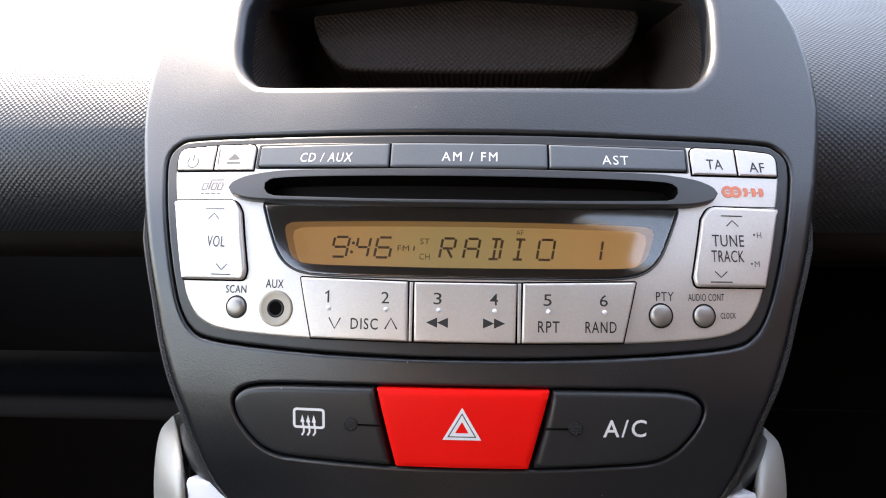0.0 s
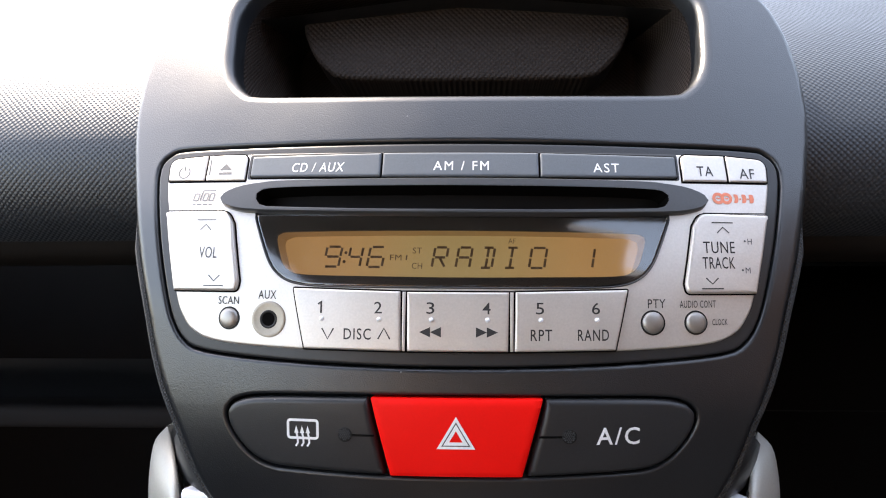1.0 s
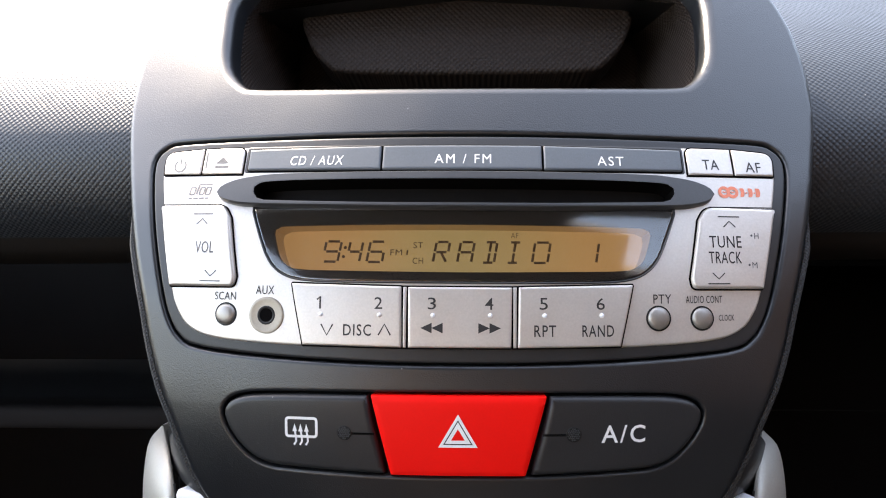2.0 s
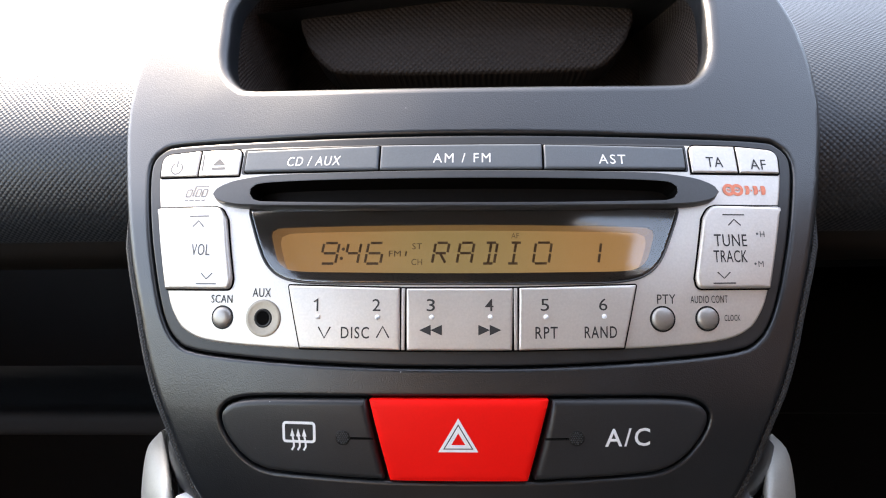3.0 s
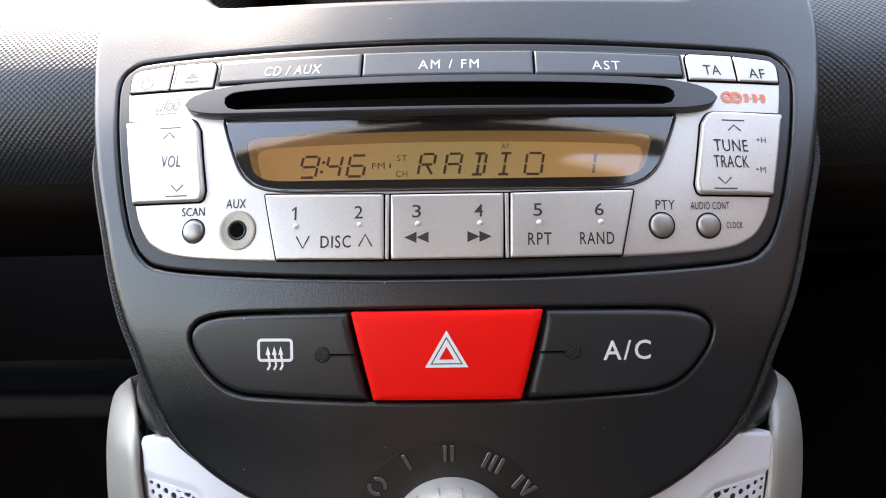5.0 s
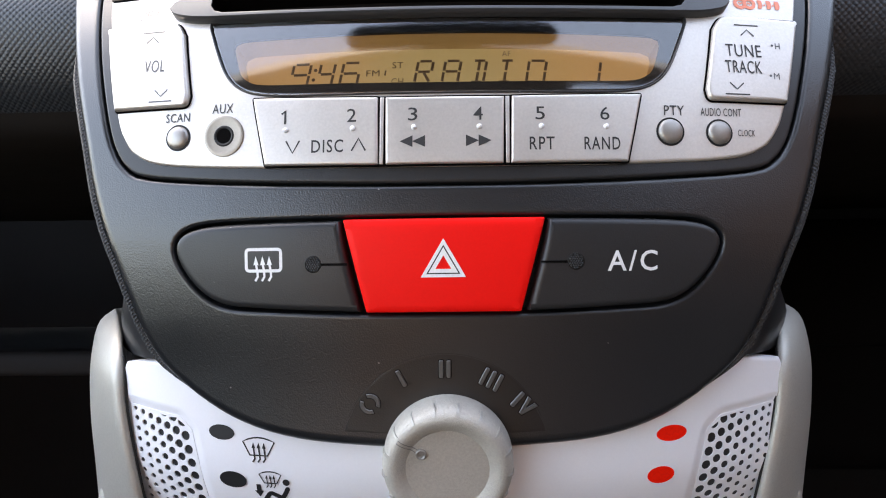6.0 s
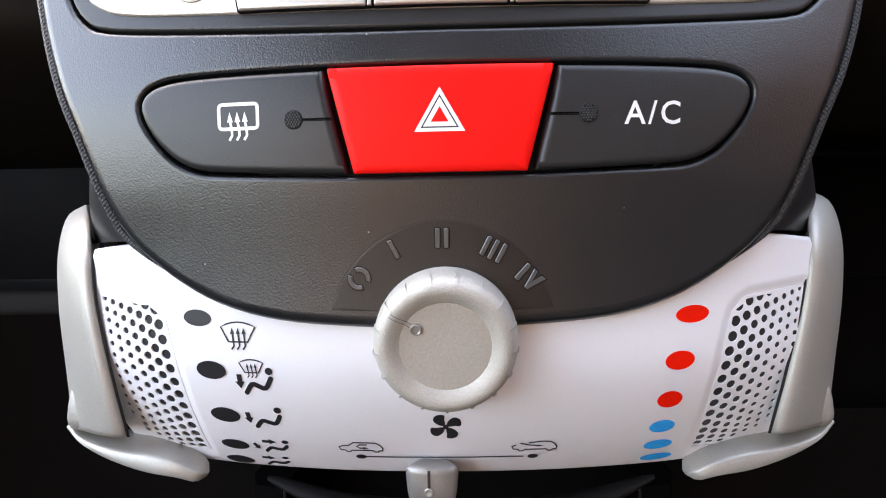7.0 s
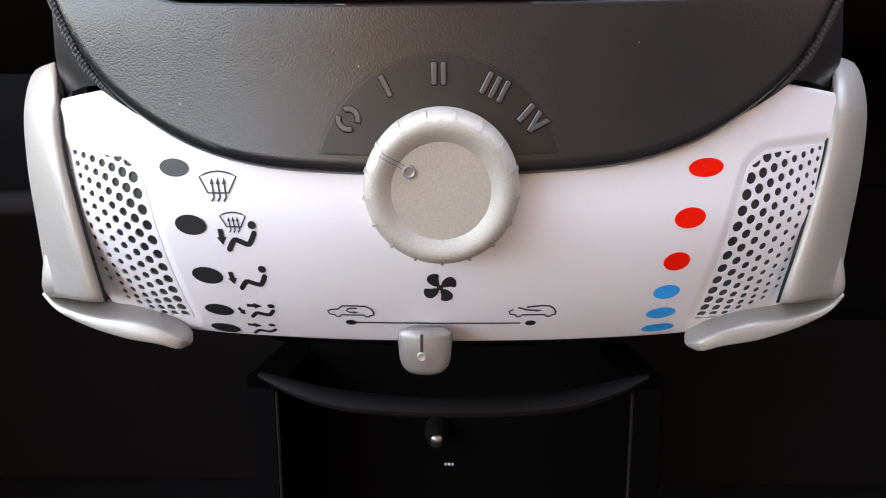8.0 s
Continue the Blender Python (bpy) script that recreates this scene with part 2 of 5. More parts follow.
def cap(bm, *loops):
    """Fills the first loop, with the others as holes in it."""
    edges = []
    for lp in loops:
        for i in range(len(lp)):
            e = bm.edges.get((lp[i - 1], lp[i])) or bm.edges.new((lp[i - 1], lp[i]))
            edges.append(e)
    bmesh.ops.triangle_fill(bm, use_beauty=True, use_dissolve=False, edges=edges)


def round_edge(r, h0, h1, seg=4):
    """Steps (inset, height) from the foot at h0 up a wall and over an edge of radius r to h1."""
    return [(0, h0), (0, h1 - r)] + [(r * (1 - math.cos(a)), h1 - r + r * math.sin(a)) for a in (math.pi / 2 * s / seg for s in range(1, seg + 1))]


def slab(bm, points, steps, holes=()):
    """A plate with a stepped or rounded edge; holes are outlines with steps of their own, which run outwards from the hole."""
    rings = [loop(bm, inset(points, d), h) for d, h in steps]
    for a, b in zip(rings, rings[1:]):
        bridge(bm, a, b)
    tops = [rings[-1]]
    for hole, hs in holes:
        hr = [loop(bm, inset(hole, -d), h) for d, h in hs]
        for a, b in zip(hr, hr[1:]):
            bridge(bm, a, b)
        tops.append(hr[-1])
    cap(bm, *tops)
    return bm


def settle(bm, depth, cut=6.0):
    """Lays a flat (u, v, h) mesh onto a curved face."""
    if cut:
        for axis in (0, 1):
            lo, hi = min(v.co[axis] for v in bm.verts), max(v.co[axis] for v in bm.verts)
            at = math.ceil(lo / cut) * cut
            while at < hi:
                where, way = [0, 0, 0], [0, 0, 0]
                where[axis], way[axis] = at + 0.013, 1
                bmesh.ops.bisect_plane(bm, geom=bm.verts[:] + bm.edges[:] + bm.faces[:], plane_co=where, plane_no=way, dist=1e-5)
                at += cut
    uv = bm.loops.layers.uv.verify()
    for f in bm.faces:
        for lp in f.loops:
            lp[uv].uv = lp.vert.co.x / 1000, lp.vert.co.y / 1000
    for v in bm.verts:
        v.co = onto(depth, *v.co)
    bmesh.ops.recalc_face_normals(bm, faces=bm.faces)
    return bm


BASES = {}


def thing(name, base, label, category, group="", kind=""):
    """An Empty at a place on the console (metres in its own plane) that carries parts."""
    ob = new(name)
    ob.empty_display_size = 0.01
    ob.matrix_world = PLACE @ Matrix.Translation(base)
    BASES[ob.name] = Vector(base)
    return tagged(ob, label, category, group, kind)


def part(name, bm, mat, parent, label="", angle=38):
    """Links a bmesh, built in the console's plane, as one mesh under a thing or under a part."""
    me = bpy.data.meshes.new(name)
    base = BASES[parent.name]
    bmesh.ops.translate(bm, verts=bm.verts, vec=-base)
    bm.to_mesh(me)
    bm.free()
    me.shade_smooth()
    me.set_sharp_from_angle(angle=radians(angle))
    me.materials.append(mat)
    ob = new(name, me)
    ob.parent = parent
    BASES[ob.name] = base
    if label:
        ob["label"] = label
    return ob


def plate(name, points, steps, mat, parent, depth=console_depth, label="", cut=6.0, holes=(), lift=0.0):
    steps = [(d, h + lift) for d, h in steps]
    if cut:
        steps.append((steps[-1][0] + 0.35, steps[-1][1]))
        holes = [(o, hs + [(hs[-1][0] + 0.35, hs[-1][1])]) for o, hs in holes]
    bm = slab(bmesh.new(), points, steps, holes)
    return part(name, settle(bm, depth, cut), mat, parent, label)


def lettering(name, text, u, v, height, mat, parent, depth=console_depth, width=None, h=0.12, slant=0.0, turn=0.0, bold=0.002, space=1.08):
    """Printed words in the built-in font: middle (u, v), capitals of the given height, squeezed to width if given."""
    cu = bpy.data.curves.new(name, "FONT")
    cu.body, cu.size, cu.resolution_u, cu.offset, cu.space_character = text, 1.0, 3, bold, space
    tmp = bpy.data.objects.new(name, cu)
    me = bpy.data.meshes.new_from_object(tmp)
    bpy.data.objects.remove(tmp)
    bm = bmesh.new()
    bm.from_mesh(me)
    bpy.data.meshes.remove(me)
    xs, ys = [p.co.x for p in bm.verts], [p.co.y for p in bm.verts]
    x0, x1, y0, y1 = min(xs), max(xs), min(ys), max(ys)
    sy = height / (y1 - y0)
    sx = width / (x1 - x0) if width else sy
    c, s = math.cos(radians(turn)), math.sin(radians(turn))
    for p in bm.verts:
        a, b = (p.co.x - (x0 + x1) / 2) * sx, (p.co.y - (y0 + y1) / 2) * sy
        a += slant * b
        p.co = (u + a * c - b * s, v + a * s + b * c, h)
    bmesh.ops.triangulate(bm, faces=bm.faces)
    return part(name, settle(bm, depth, 0), mat, parent)


def stroke(bm, pts, w, h=0.12, closed=False):
    """A printed line of width w along points."""
    k = len(pts)
    sides = []
    for i in range(k):
        a = Vector(pts[i - 1] if (i or closed) else pts[i])
        b = Vector(pts[(i + 1) % k] if (i < k - 1 or closed) else pts[i])
        d = (b - a).normalized()
        n = Vector((-d.y, d.x)) * w / 2
        p = Vector(pts[i])
        sides.append((bm.verts.new((p.x + n.x, p.y + n.y, h)), bm.verts.new((p.x - n.x, p.y - n.y, h))))
    for i in range(k if closed else k - 1):
        (a, b), (c, d) = sides[i], sides[(i + 1) % k]
        bm.faces.new((a, b, d, c))


def patch(bm, pts, h=0.12):
    f = bm.faces.new([bm.verts.new((u, v, h)) for u, v in pts])
    f.normal_update()
    bmesh.ops.triangulate(bm, faces=[f])


def ring(u, v, ru, rv=None, n=24, turn=0.0):
    rv = rv or ru
    c, s = math.cos(radians(turn)), math.sin(radians(turn))
    return [(u + ru * math.cos(a) * c - rv * math.sin(a) * s, v + ru * math.cos(a) * s + rv * math.sin(a) * c) for a in (2 * math.pi * i / n for i in range(n))]


def turned(bm, profile, n, centre, axis_depth):
    """A turned form (radius, height in mm) standing on a face at centre (u, v)."""
    rings = [[bm.verts.new((centre[0] + r * math.cos(2 * math.pi * i / n), centre[1] + r * math.sin(2 * math.pi * i / n), h)) for i in range(n)] for r, h in profile if r > 0]
    for a, b in zip(rings, rings[1:]):
        bridge(bm, a, b)
    bm.faces.new(rings[-1])
    return bm


def stand(bm, depth, u, v):
    """Carries a flat-built rigid form onto a face at (u, v): no bending."""
    o, ex, ey = onto(depth, u, v, 0), onto(depth, u + 1, v, 0), onto(depth, u, v + 1, 0)
    x = (ex - o).normalized()
    y = (ey - o)
    y = (y - x * y.dot(x)).normalized()
    z = x.cross(y)
    for p in bm.verts:
        q = p.co.copy()
        p.co = o + (x * (q.x - u) + y * (q.y - v) + z * q.z) / 1000
    bmesh.ops.recalc_face_normals(bm, faces=bm.faces)
    return bm


# ---- centre console ----
EDGE = smooth(mirrored([(0, 168), (60, 167), (98, 160), (114.3, 148), (120.4, 134), (122.4, 117), (121.9, 103), (119.7, 89), (115.9, 75), (111.4, 60), (107.4, 46), (102.6, 30),
                        (99.3, 17), (95.0, 4), (91.2, -5), (86.6, -17.5), (83.2, -26.0), (78.3, -34.0), (68.0, -42.9), (55.3, -49.8), (39.6, -54.0), (17.8, -55.8), (0, -56.1)]), 4)
OPENING = smooth(mirrored([(0, 160), (50, 159.5), (78, 155), (86, 146), (87.6, 138), (86.4, 127), (84.8, 117), (81.6, 109.6), (76.5, 104.6), (70, 103.0), (40, 102.0), (0, 101.6)]), 3)
BEZEL = smooth(mirrored([(0, 83.2), (24, 83.1), (63, 82.6), (94, 82.0), (100.5, 80.6), (103.6, 77.4), (104.0, 73.5), (103.0, 67.8), (99.1, 51.6), (94.7, 35.6), (91.5, 26.2),
                         (87.3, 20.2), (80, 17.2), (55, 15.1), (25, 14.0), (0, 13.8)]), 2.5)
SWITCHES = smooth(mirrored([(0, 5.4), (26.4, 5.2), (45, 5.0), (58.3, 4.65), (65.5, 3.9), (70.0, 2.1), (72.1, -0.9), (71.7, -4.6), (69.7, -8.5), (66.6, -12.5), (62.8, -15.8), (57.6, -18.0), (50, -18.8), (21, -19.9), (0, -20)]), 1.6)

console = thing("centre_console", (0, 0.05, -0.04), "dark grey grained plastic centre console of a small car", "car console")
plate("fascia", dense(EDGE), round_edge(3.2, -9, 0), GRAINED, console, cut=7.0,
      holes=[(dense(OPENING, 4), round_edge(3.5, -9, 0)), (dense(inset(BEZEL, -0.7), 4), round_edge(1.0, -9, 0, 3)), (dense(SWITCHES, 4), round_edge(0.9, -7, 0, 3))])
# skirt and ribbed piping behind the fascia's edge; both run out below, where the white panel begins
def spread(points, d, top=500.0):
    return [(a[0] + (b[0] - a[0]) * w, a[1] + (b[1] - a[1]) * w) for a, b, w in
            ((a, b, min(max((a[1] + 44) / 14, 0), 1) * min(max((top - a[1]) / 16, 0), 1)) for a, b in zip(points, inset(points, -d)))]


rim = dense(EDGE, 3)
bm = bmesh.new()
rings = [loop(bm, spread(rim, d), h) for d, h in ((-0.3, -3.4), (0.2, -4.0), (2.2, -5.2), (3.4, -10), (3.4, -13))]
for a, b in zip(rings, rings[1:]):
    bridge(bm, a, b)
part("skirt", settle(bm, console_depth, 0), SATIN_DARK, console)
bm = bmesh.new()
rings = [loop(bm, spread(rim, 2.5 + 1.25 * math.cos(a), 66.0), -4.7 + 1.25 * math.sin(a)) for a in (math.pi * 2 * s / 8 for s in range(8))]
for a, b in zip(rings, rings[1:] + rings[:1]):
    bridge(bm, a, b)
part("piping", settle(bm, console_depth, 0), PIPING, console, "ribbed dark piping along the edge")
# flanks behind the fascia
bm = bmesh.new()
flank = [(0, 0.150), (0.098, 0.142), (0.108, 0.120), (0.1085, 0.100), (0.104, 0.070), (0.0985, 0.035), (0.0960, 0.005), (0.0955, -0.012), (0.0952, -0.022), (0.0950, -0.034), (0.0935, -0.050), (0.090, -0.090), (0.05, -0.1045), (0, -0.1055)]
flank = flank + [(-x, z) for x, z in reversed(flank[1:-1])]
fronts = [(x, max(console_depth(x, z) + 0.013, climate_depth(x, z) + 0.0085 if z < 0.0 else 0), z) for x, z in flank]
front = [bm.verts.new(p) for p in fronts]
middle = [bm.verts.new((x + math.copysign(0.0165 * min(max((-0.012 - z) / 0.02, 0), 1), x), y + 0.022, z)) for x, y, z in fronts]
back = [bm.verts.new((x * 0.97, 0.16, z)) for x, z in flank]
bridge(bm, front, middle)
bridge(bm, middle, back)
bmesh.ops.recalc_face_normals(bm, faces=bm.faces)
part("flank", bm, GRAINED, console)
for side in (-1, 1):
    bm = bmesh.new()
    rows = []
    for i in range(20):
        z = 0.016 - 0.0026 * i
        half = [(u, v) for u, v in EDGE if u > 0]
        near = sorted(half, key=lambda q: abs(q[1] - z * 1000))[:2]
        (ua, va), (ub, vb) = near
        ex = ua + (ub - ua) * (z * 1000 - va) / (vb - va if abs(vb - va) > 1e-6 else 1)
        y0 = console_depth(ex / 1000, z) + 0.0075
        out = min(max((-0.010 - z) / 0.016, 0), 1)
        out = out * out * (3 - 2 * out)
        xo = max(0.0962, ex / 1000 + 0.0022) + 0.0145 * out
        yo = console_depth(0.096, z) + 0.016 + 0.022 * out
        row = []
        for w in (0, 0.25, 0.5, 0.75, 1.0):
            x = (ex / 1000 + 0.0010) * (1 - w) + xo * w
            row.append(bm.verts.new((side * x + 0.012 * z - 0.0002, y0 + (yo - y0) * w ** 1.5, z)))
        rows.append(row)
    for p, q in zip(rows, rows[1:]):
        for i in range(4):
            bm.faces.new((p[i], p[i + 1], q[i + 1], q[i]) if side > 0 else (q[i], q[i + 1], p[i + 1], p[i]))
    part("flank_web", bm, SATIN_DARK, console)
# cubby above the radio
bm = bmesh.new()
hole = dense(OPENING, 4)
cubby = [[bm.verts.new(onto(console_depth, u, v, -9)) for u, v in hole]]
for back_off, s, up in ((0.018, 0.965, 1.0), (0.036, 0.93, 2.0), (0.050, 0.90, 2.5)):
    cubby.append([bm.verts.new(onto(console_depth, u * s, (v - 130) * s + 130 + up, -9) + Vector((0, back_off, 0))) for u, v in hole])
for a, b in zip(cubby, cubby[1:]):
    bridge(bm, a, b)
cap(bm, cubby[-1])
# the dotted skin runs round the walls and into the cubby at its own pitch
uv, runs = bm.loops.layers.uv.verify(), {}
for k, ringed in enumerate(cubby):
    run = 0.0
    for i, v in enumerate(ringed):
        run += (cubby[0][i].co - cubby[0][i - 1].co).length if i else 0.0
        runs[v] = (run, (0.0, 0.018, 0.036, 0.050)[k])
bm.normal_update()
for f in bm.faces:
    for lp in f.loops:
        q = lp.vert.co
        lp[uv].uv = (q.x, q.z) if all(v in cubby[-1] for v in f.verts) else runs[lp.vert]
bmesh.ops.recalc_face_normals(bm, faces=bm.faces)
part("cubby_lining", bm, MESHED, console, "dark dotted lining of the open cubby")
FLAP = smooth(mirrored([(0, 152), (45, 151), (64, 149), (68.5, 143), (66.5, 136), (63, 129), (57, 122.5), (50, 119.3), (25, 118.2), (0, 118)]), 3)


def cubby_depth(x, z):
    return 0.074 + (z - 0.118) * 0.2 + 0.4 * x * x


pad = plate("cubby_pad", dense(FLAP, 4), round_edge(1.8, -1.4, 0.6, 4), MESHED, console, cubby_depth, "dotted pad in the cubby's back")
bm = bmesh.new()
bridge(bm, loop(bm, dense(FLAP, 4), -1.35), loop(bm, dense(FLAP, 4), -18))
part("pad_side", settle(bm, cubby_depth, 0), MESHED, pad)

# raised fan-speed marks on a slightly raised half-disc
plate("dial_plate", dense([(27.2 * math.cos(a), -57.5 + 27.4 * math.sin(a)) for a in (radians(14 + 152 * i / 40) for i in range(41))] + [(-18, -51.2), (0, -51.6), (18, -51.2)], 4),
      [(0, -0.2), (0, 0.0), (0.3, 0.06)], DIAL, console, cut=6.0)


bm = bmesh.new()
stroke(bm, [(27.3 * math.cos(a), -57.5 + 27.5 * math.sin(a)) for a in (radians(22 + 136 * i / 44) for i in range(45))], 0.18, 0.08)
part("dial_edge", settle(bm, console_depth, 0), SATIN_DARK, console, "fine line round the fan speed marks")


def raised(outline):
    """A mark that stands a little proud on a flat black patch, painted as its recess's shade."""
    if area(outline) < 0:
        outline = list(reversed(outline))
    bm = slab(bmesh.new(), outline, [(0, 0.1), (0, 0.3), (0.2, 0.5)])
    ob = part("speed_mark", settle(bm, console_depth, 0), MARK, console)
    bm = bmesh.new()
    patch(bm, inset(outline, -0.17), 0.14)
    part("gap", settle(bm, console_depth, 0), VOID, ob)


def mark(strokes, u, v, turn):
    c, s = math.cos(radians(turn)), math.sin(radians(turn))
    for pts in strokes:
        raised([(u + a * c - b * s, v + a * s + b * c) for a, b in pts])


def bar(x, w, hgt, skew=0.0):
    return rounded([(x - w / 2 - skew, -hgt / 2, 0.4), (x + w / 2 - skew, -hgt / 2, 0.4), (x + w / 2 + skew, hgt / 2, 0.4), (x - w / 2 + skew, hgt / 2, 0.4)], 3)


for lo, hi in ((-20, 112), (160, 292)):
    turns = [radians(lo + (hi - lo) * i / 12) for i in range(13)]
    raised([(-19.5 + 2.75 * math.cos(a), -43.4 + 2.75 * math.sin(a)) for a in turns] + [(-19.5 + 1.6 * math.cos(a), -43.4 + 1.6 * math.sin(a)) for a in reversed(turns)])
mark([bar(0, 1.15, 4.8)], -11.2, -36.6, 28)
mark([bar(-0.98, 1.2, 4.7), bar(0.98, 1.2, 4.7)], 0.2, -34.1, 0)
mark([bar(-2.05, 1.2, 4.9), bar(0, 1.2, 4.9), bar(2.05, 1.2, 4.9)], 12.2, -37.0, -27)
mark([bar(-1.9, 1.3, 4.8), [(-0.4, 2.4), (0.7, -2.4), (1.7, -2.4), (3.4, 2.3), (2.1, 2.3), (1.2, -0.3), (0.8, 2.4)]], 20.4, -43.6, -42)

# ---- radio ----
radio = thing("car_radio", (0, 0.02, 0.016), "silver and grey built-in car radio with an amber display", "car radio")
FACE = smooth(mirrored([(0, 79.8), (40, 79.8), (72, 79.7), (93.3, 79.4), (97.8, 78.5), (99.9, 75.6), (99.5, 71), (98.6, 66.5), (95.6, 55.2), (90.7, 34.7), (87.7, 27.4), (83.3, 22.7), (73.5, 19.8), (46.9, 18.3), (16, 17.9), (0, 17.8)]), 2.5)
SLOT = smooth(mirrored([(0, 70.2), (51, 69.8), (64.5, 69.0), (72.0, 67.6), (76.2, 65.6), (77.4, 63.7), (76.0, 61.8), (71.8, 60.3), (62.3, 59.4), (30, 58.8), (0, 58.7)]), 2.0)
WINDOW = smooth(mirrored([(0, 60.3), (40, 60.2), (62.5, 59.9), (65.0, 59.4), (65.0, 58.0), (63.2, 53.2), (61.3, 48.6), (59.4, 44.6), (57.0, 41.4), (53.6, 39.0), (48.8, 37.6), (40, 37.0), (20, 36.9), (0, 36.9)]), 1.5)
GLASS = smooth(mirrored([(0, 54.6), (30, 54.4), (50, 54.0), (55.6, 53.7), (57.2, 52.9), (57.4, 51.6), (56.4, 48.0), (54.9, 44.1), (52.4, 41.9), (47.6, 40.8), (30, 40.5), (0, 40.3)]), 1.5)
SLIT = smooth(mirrored([(0, 67.4), (40, 67.2), (57, 66.8), (62.5, 66.2), (64.2, 65.0), (64.2, 63.2), (63.0, 61.6), (60.5, 60.9), (30, 60.2), (0, 60.1)]), 2)
plate("bezel", dense(BEZEL, 4), round_edge(0.8, -6, -0.2, 3), SATIN_DARK, radio, label="charcoal plastic surround", cut=7.0,
      holes=[(dense(inset(FACE, 1.2), 4), [(0, -2), (0, -0.2)])])
face = plate("faceplate", dense(FACE, 4), round_edge(0.7, -0.5, 0.5, 3), SILVER, radio, label="silver painted faceplate", cut=7.0,
             holes=[(dense(inset(WINDOW, 0.5), 3), [(0, -7.5), (0, 0.2), (0.3, 0.5)]), (dense(inset(SLIT, -0.06), 3), [(0, -2.5), (0, 0.5)])])
plate("key_bed", rounded([(-69.8, 70.7, 1), (69.8, 70.7, 1), (69.8, 79.7, 1), (-69.8, 79.7, 1)], 3), round_edge(0.3, 0.3, 0.6, 2), SATIN_DARK, radio)


def key(name, points, mat, top=1.4, r=0.5, foot=0.2, label="", steps=None):
    if area(points) < 0:
        points = list(reversed(points))
    ob = plate(name, dense(points, 4), steps or round_edge(r, foot, top, 3), mat, radio, label=label, cut=8.0)
    plate("gap", dense(inset(points, -0.45), 4), [(0, 0.2), (0, 0.72)], VOID, ob, cut=8.0)
    return ob


k = key("source_key", rounded([(-68.4, 71.4, 0.6), (-24.9, 71.2, 0.4), (-24.9, 79.0, 0.4), (-68.4, 78.3, 0.6)], 3), KEY_GREY, 1.5, label="slate grey key")
lettering("print", "CD / AUX", -45.4, 74.2, 3.1, WHITE_INK, k, width=17.2, h=1.58, slant=0.12, bold=0.0, space=1.15)
k = key("source_key", rounded([(-24.3, 71.2, 0.4), (25.0, 71.2, 0.4), (25.0, 79.1, 0.4), (-24.3, 79.1, 0.4)], 3), KEY_GREY, 1.5, label="slate grey key")
lettering("print", "AM / FM", 0.7, 74.5, 3.0, WHITE_INK, k, width=17.4, h=1.58, bold=0.0, space=1.25)
k = key("source_key", rounded([(25.6, 71.2, 0.4), (68.6, 71.4, 0.6), (68.6, 78.3, 0.6), (25.6, 79.0, 0.4)], 3), KEY_GREY, 1.5, label="slate grey key")
lettering("print", "AST", 46.1, 74.1, 3.0, WHITE_INK, k, width=8.2, h=1.58, bold=0.0, space=1.2)

TOPL = [(-98.7, 70.7, 0.4), (-85.2, 70.6, 0.3), (-85.2, 79.2, 0.3), (-99.6, 78.2, 4)]
k = key("power_key", rounded(TOPL, 6), SILVER, 1.2)
bm = bmesh.new()
stroke(bm, [(-93.0 + 2.0 * math.cos(radians(a)), 73.4 + 2.0 * math.sin(radians(a))) for a in range(125, 416, 15)], 0.45, 1.28)
stroke(bm, [(-93.0, 73.8), (-93.0, 76.0)], 0.45, 1.28)
part("print", settle(bm, console_depth, 0), FAINT, k)
k = key("eject_key", rounded([(-84.6, 70.6, 0.3), (-70.4, 70.5, 0.3), (-70.4, 79.3, 2.2), (-84.6, 79.2, 0.3)], 5), SILVER, 1.2)
bm = bmesh.new()
patch(bm, [(-80.1, 73.9), (-75.3, 73.9), (-77.7, 76.2)], 1.28)
stroke(bm, [(-80.1, 72.8), (-75.3, 72.8)], 0.8, 1.28)
stroke(bm, [(-83.4, 72.2), (-83.6, 77.8)], 0.45, 1.28)
part("print", settle(bm, console_depth, 0), FAINT, k)
k = key("traffic_key", rounded([(70.6, 70.5, 0.3), (85.2, 70.6, 0.3), (85.2, 79.2, 0.3), (70.6, 79.3, 2.2)], 5), SILVER, 1.2)
lettering("print", "TA", 78.0, 73.8, 3.3, INK, k, width=5.3, h=1.28)
k = key("frequency_key", rounded([(85.8, 70.6, 0.3), (98.7, 70.7, 0.4), (99.6, 78.2, 4), (85.8, 79.2, 0.3)], 6), SILVER, 1.2)
lettering("print", "AF", 92.0, 73.3, 3.3, INK, k, width=5.2, h=1.28)

# volume and tuning rockers
TUNE = [(96.6, 59.7, 0.3), (74.2, 60.0, 4), (71.9, 56.2, 0), (68.4, 38.4, 0), (68.9, 35.4, 3), (90.6, 35.3, 0.3)]
v_key = key("volume_rocker", rounded(flip(TUNE), 6), SILVER, 2.1, 0.8, label="silver volume rocker")
t_key = key("tuning_rocker", rounded(TUNE, 6), SILVER, 2.1, 0.8, label="silver tuning rocker")
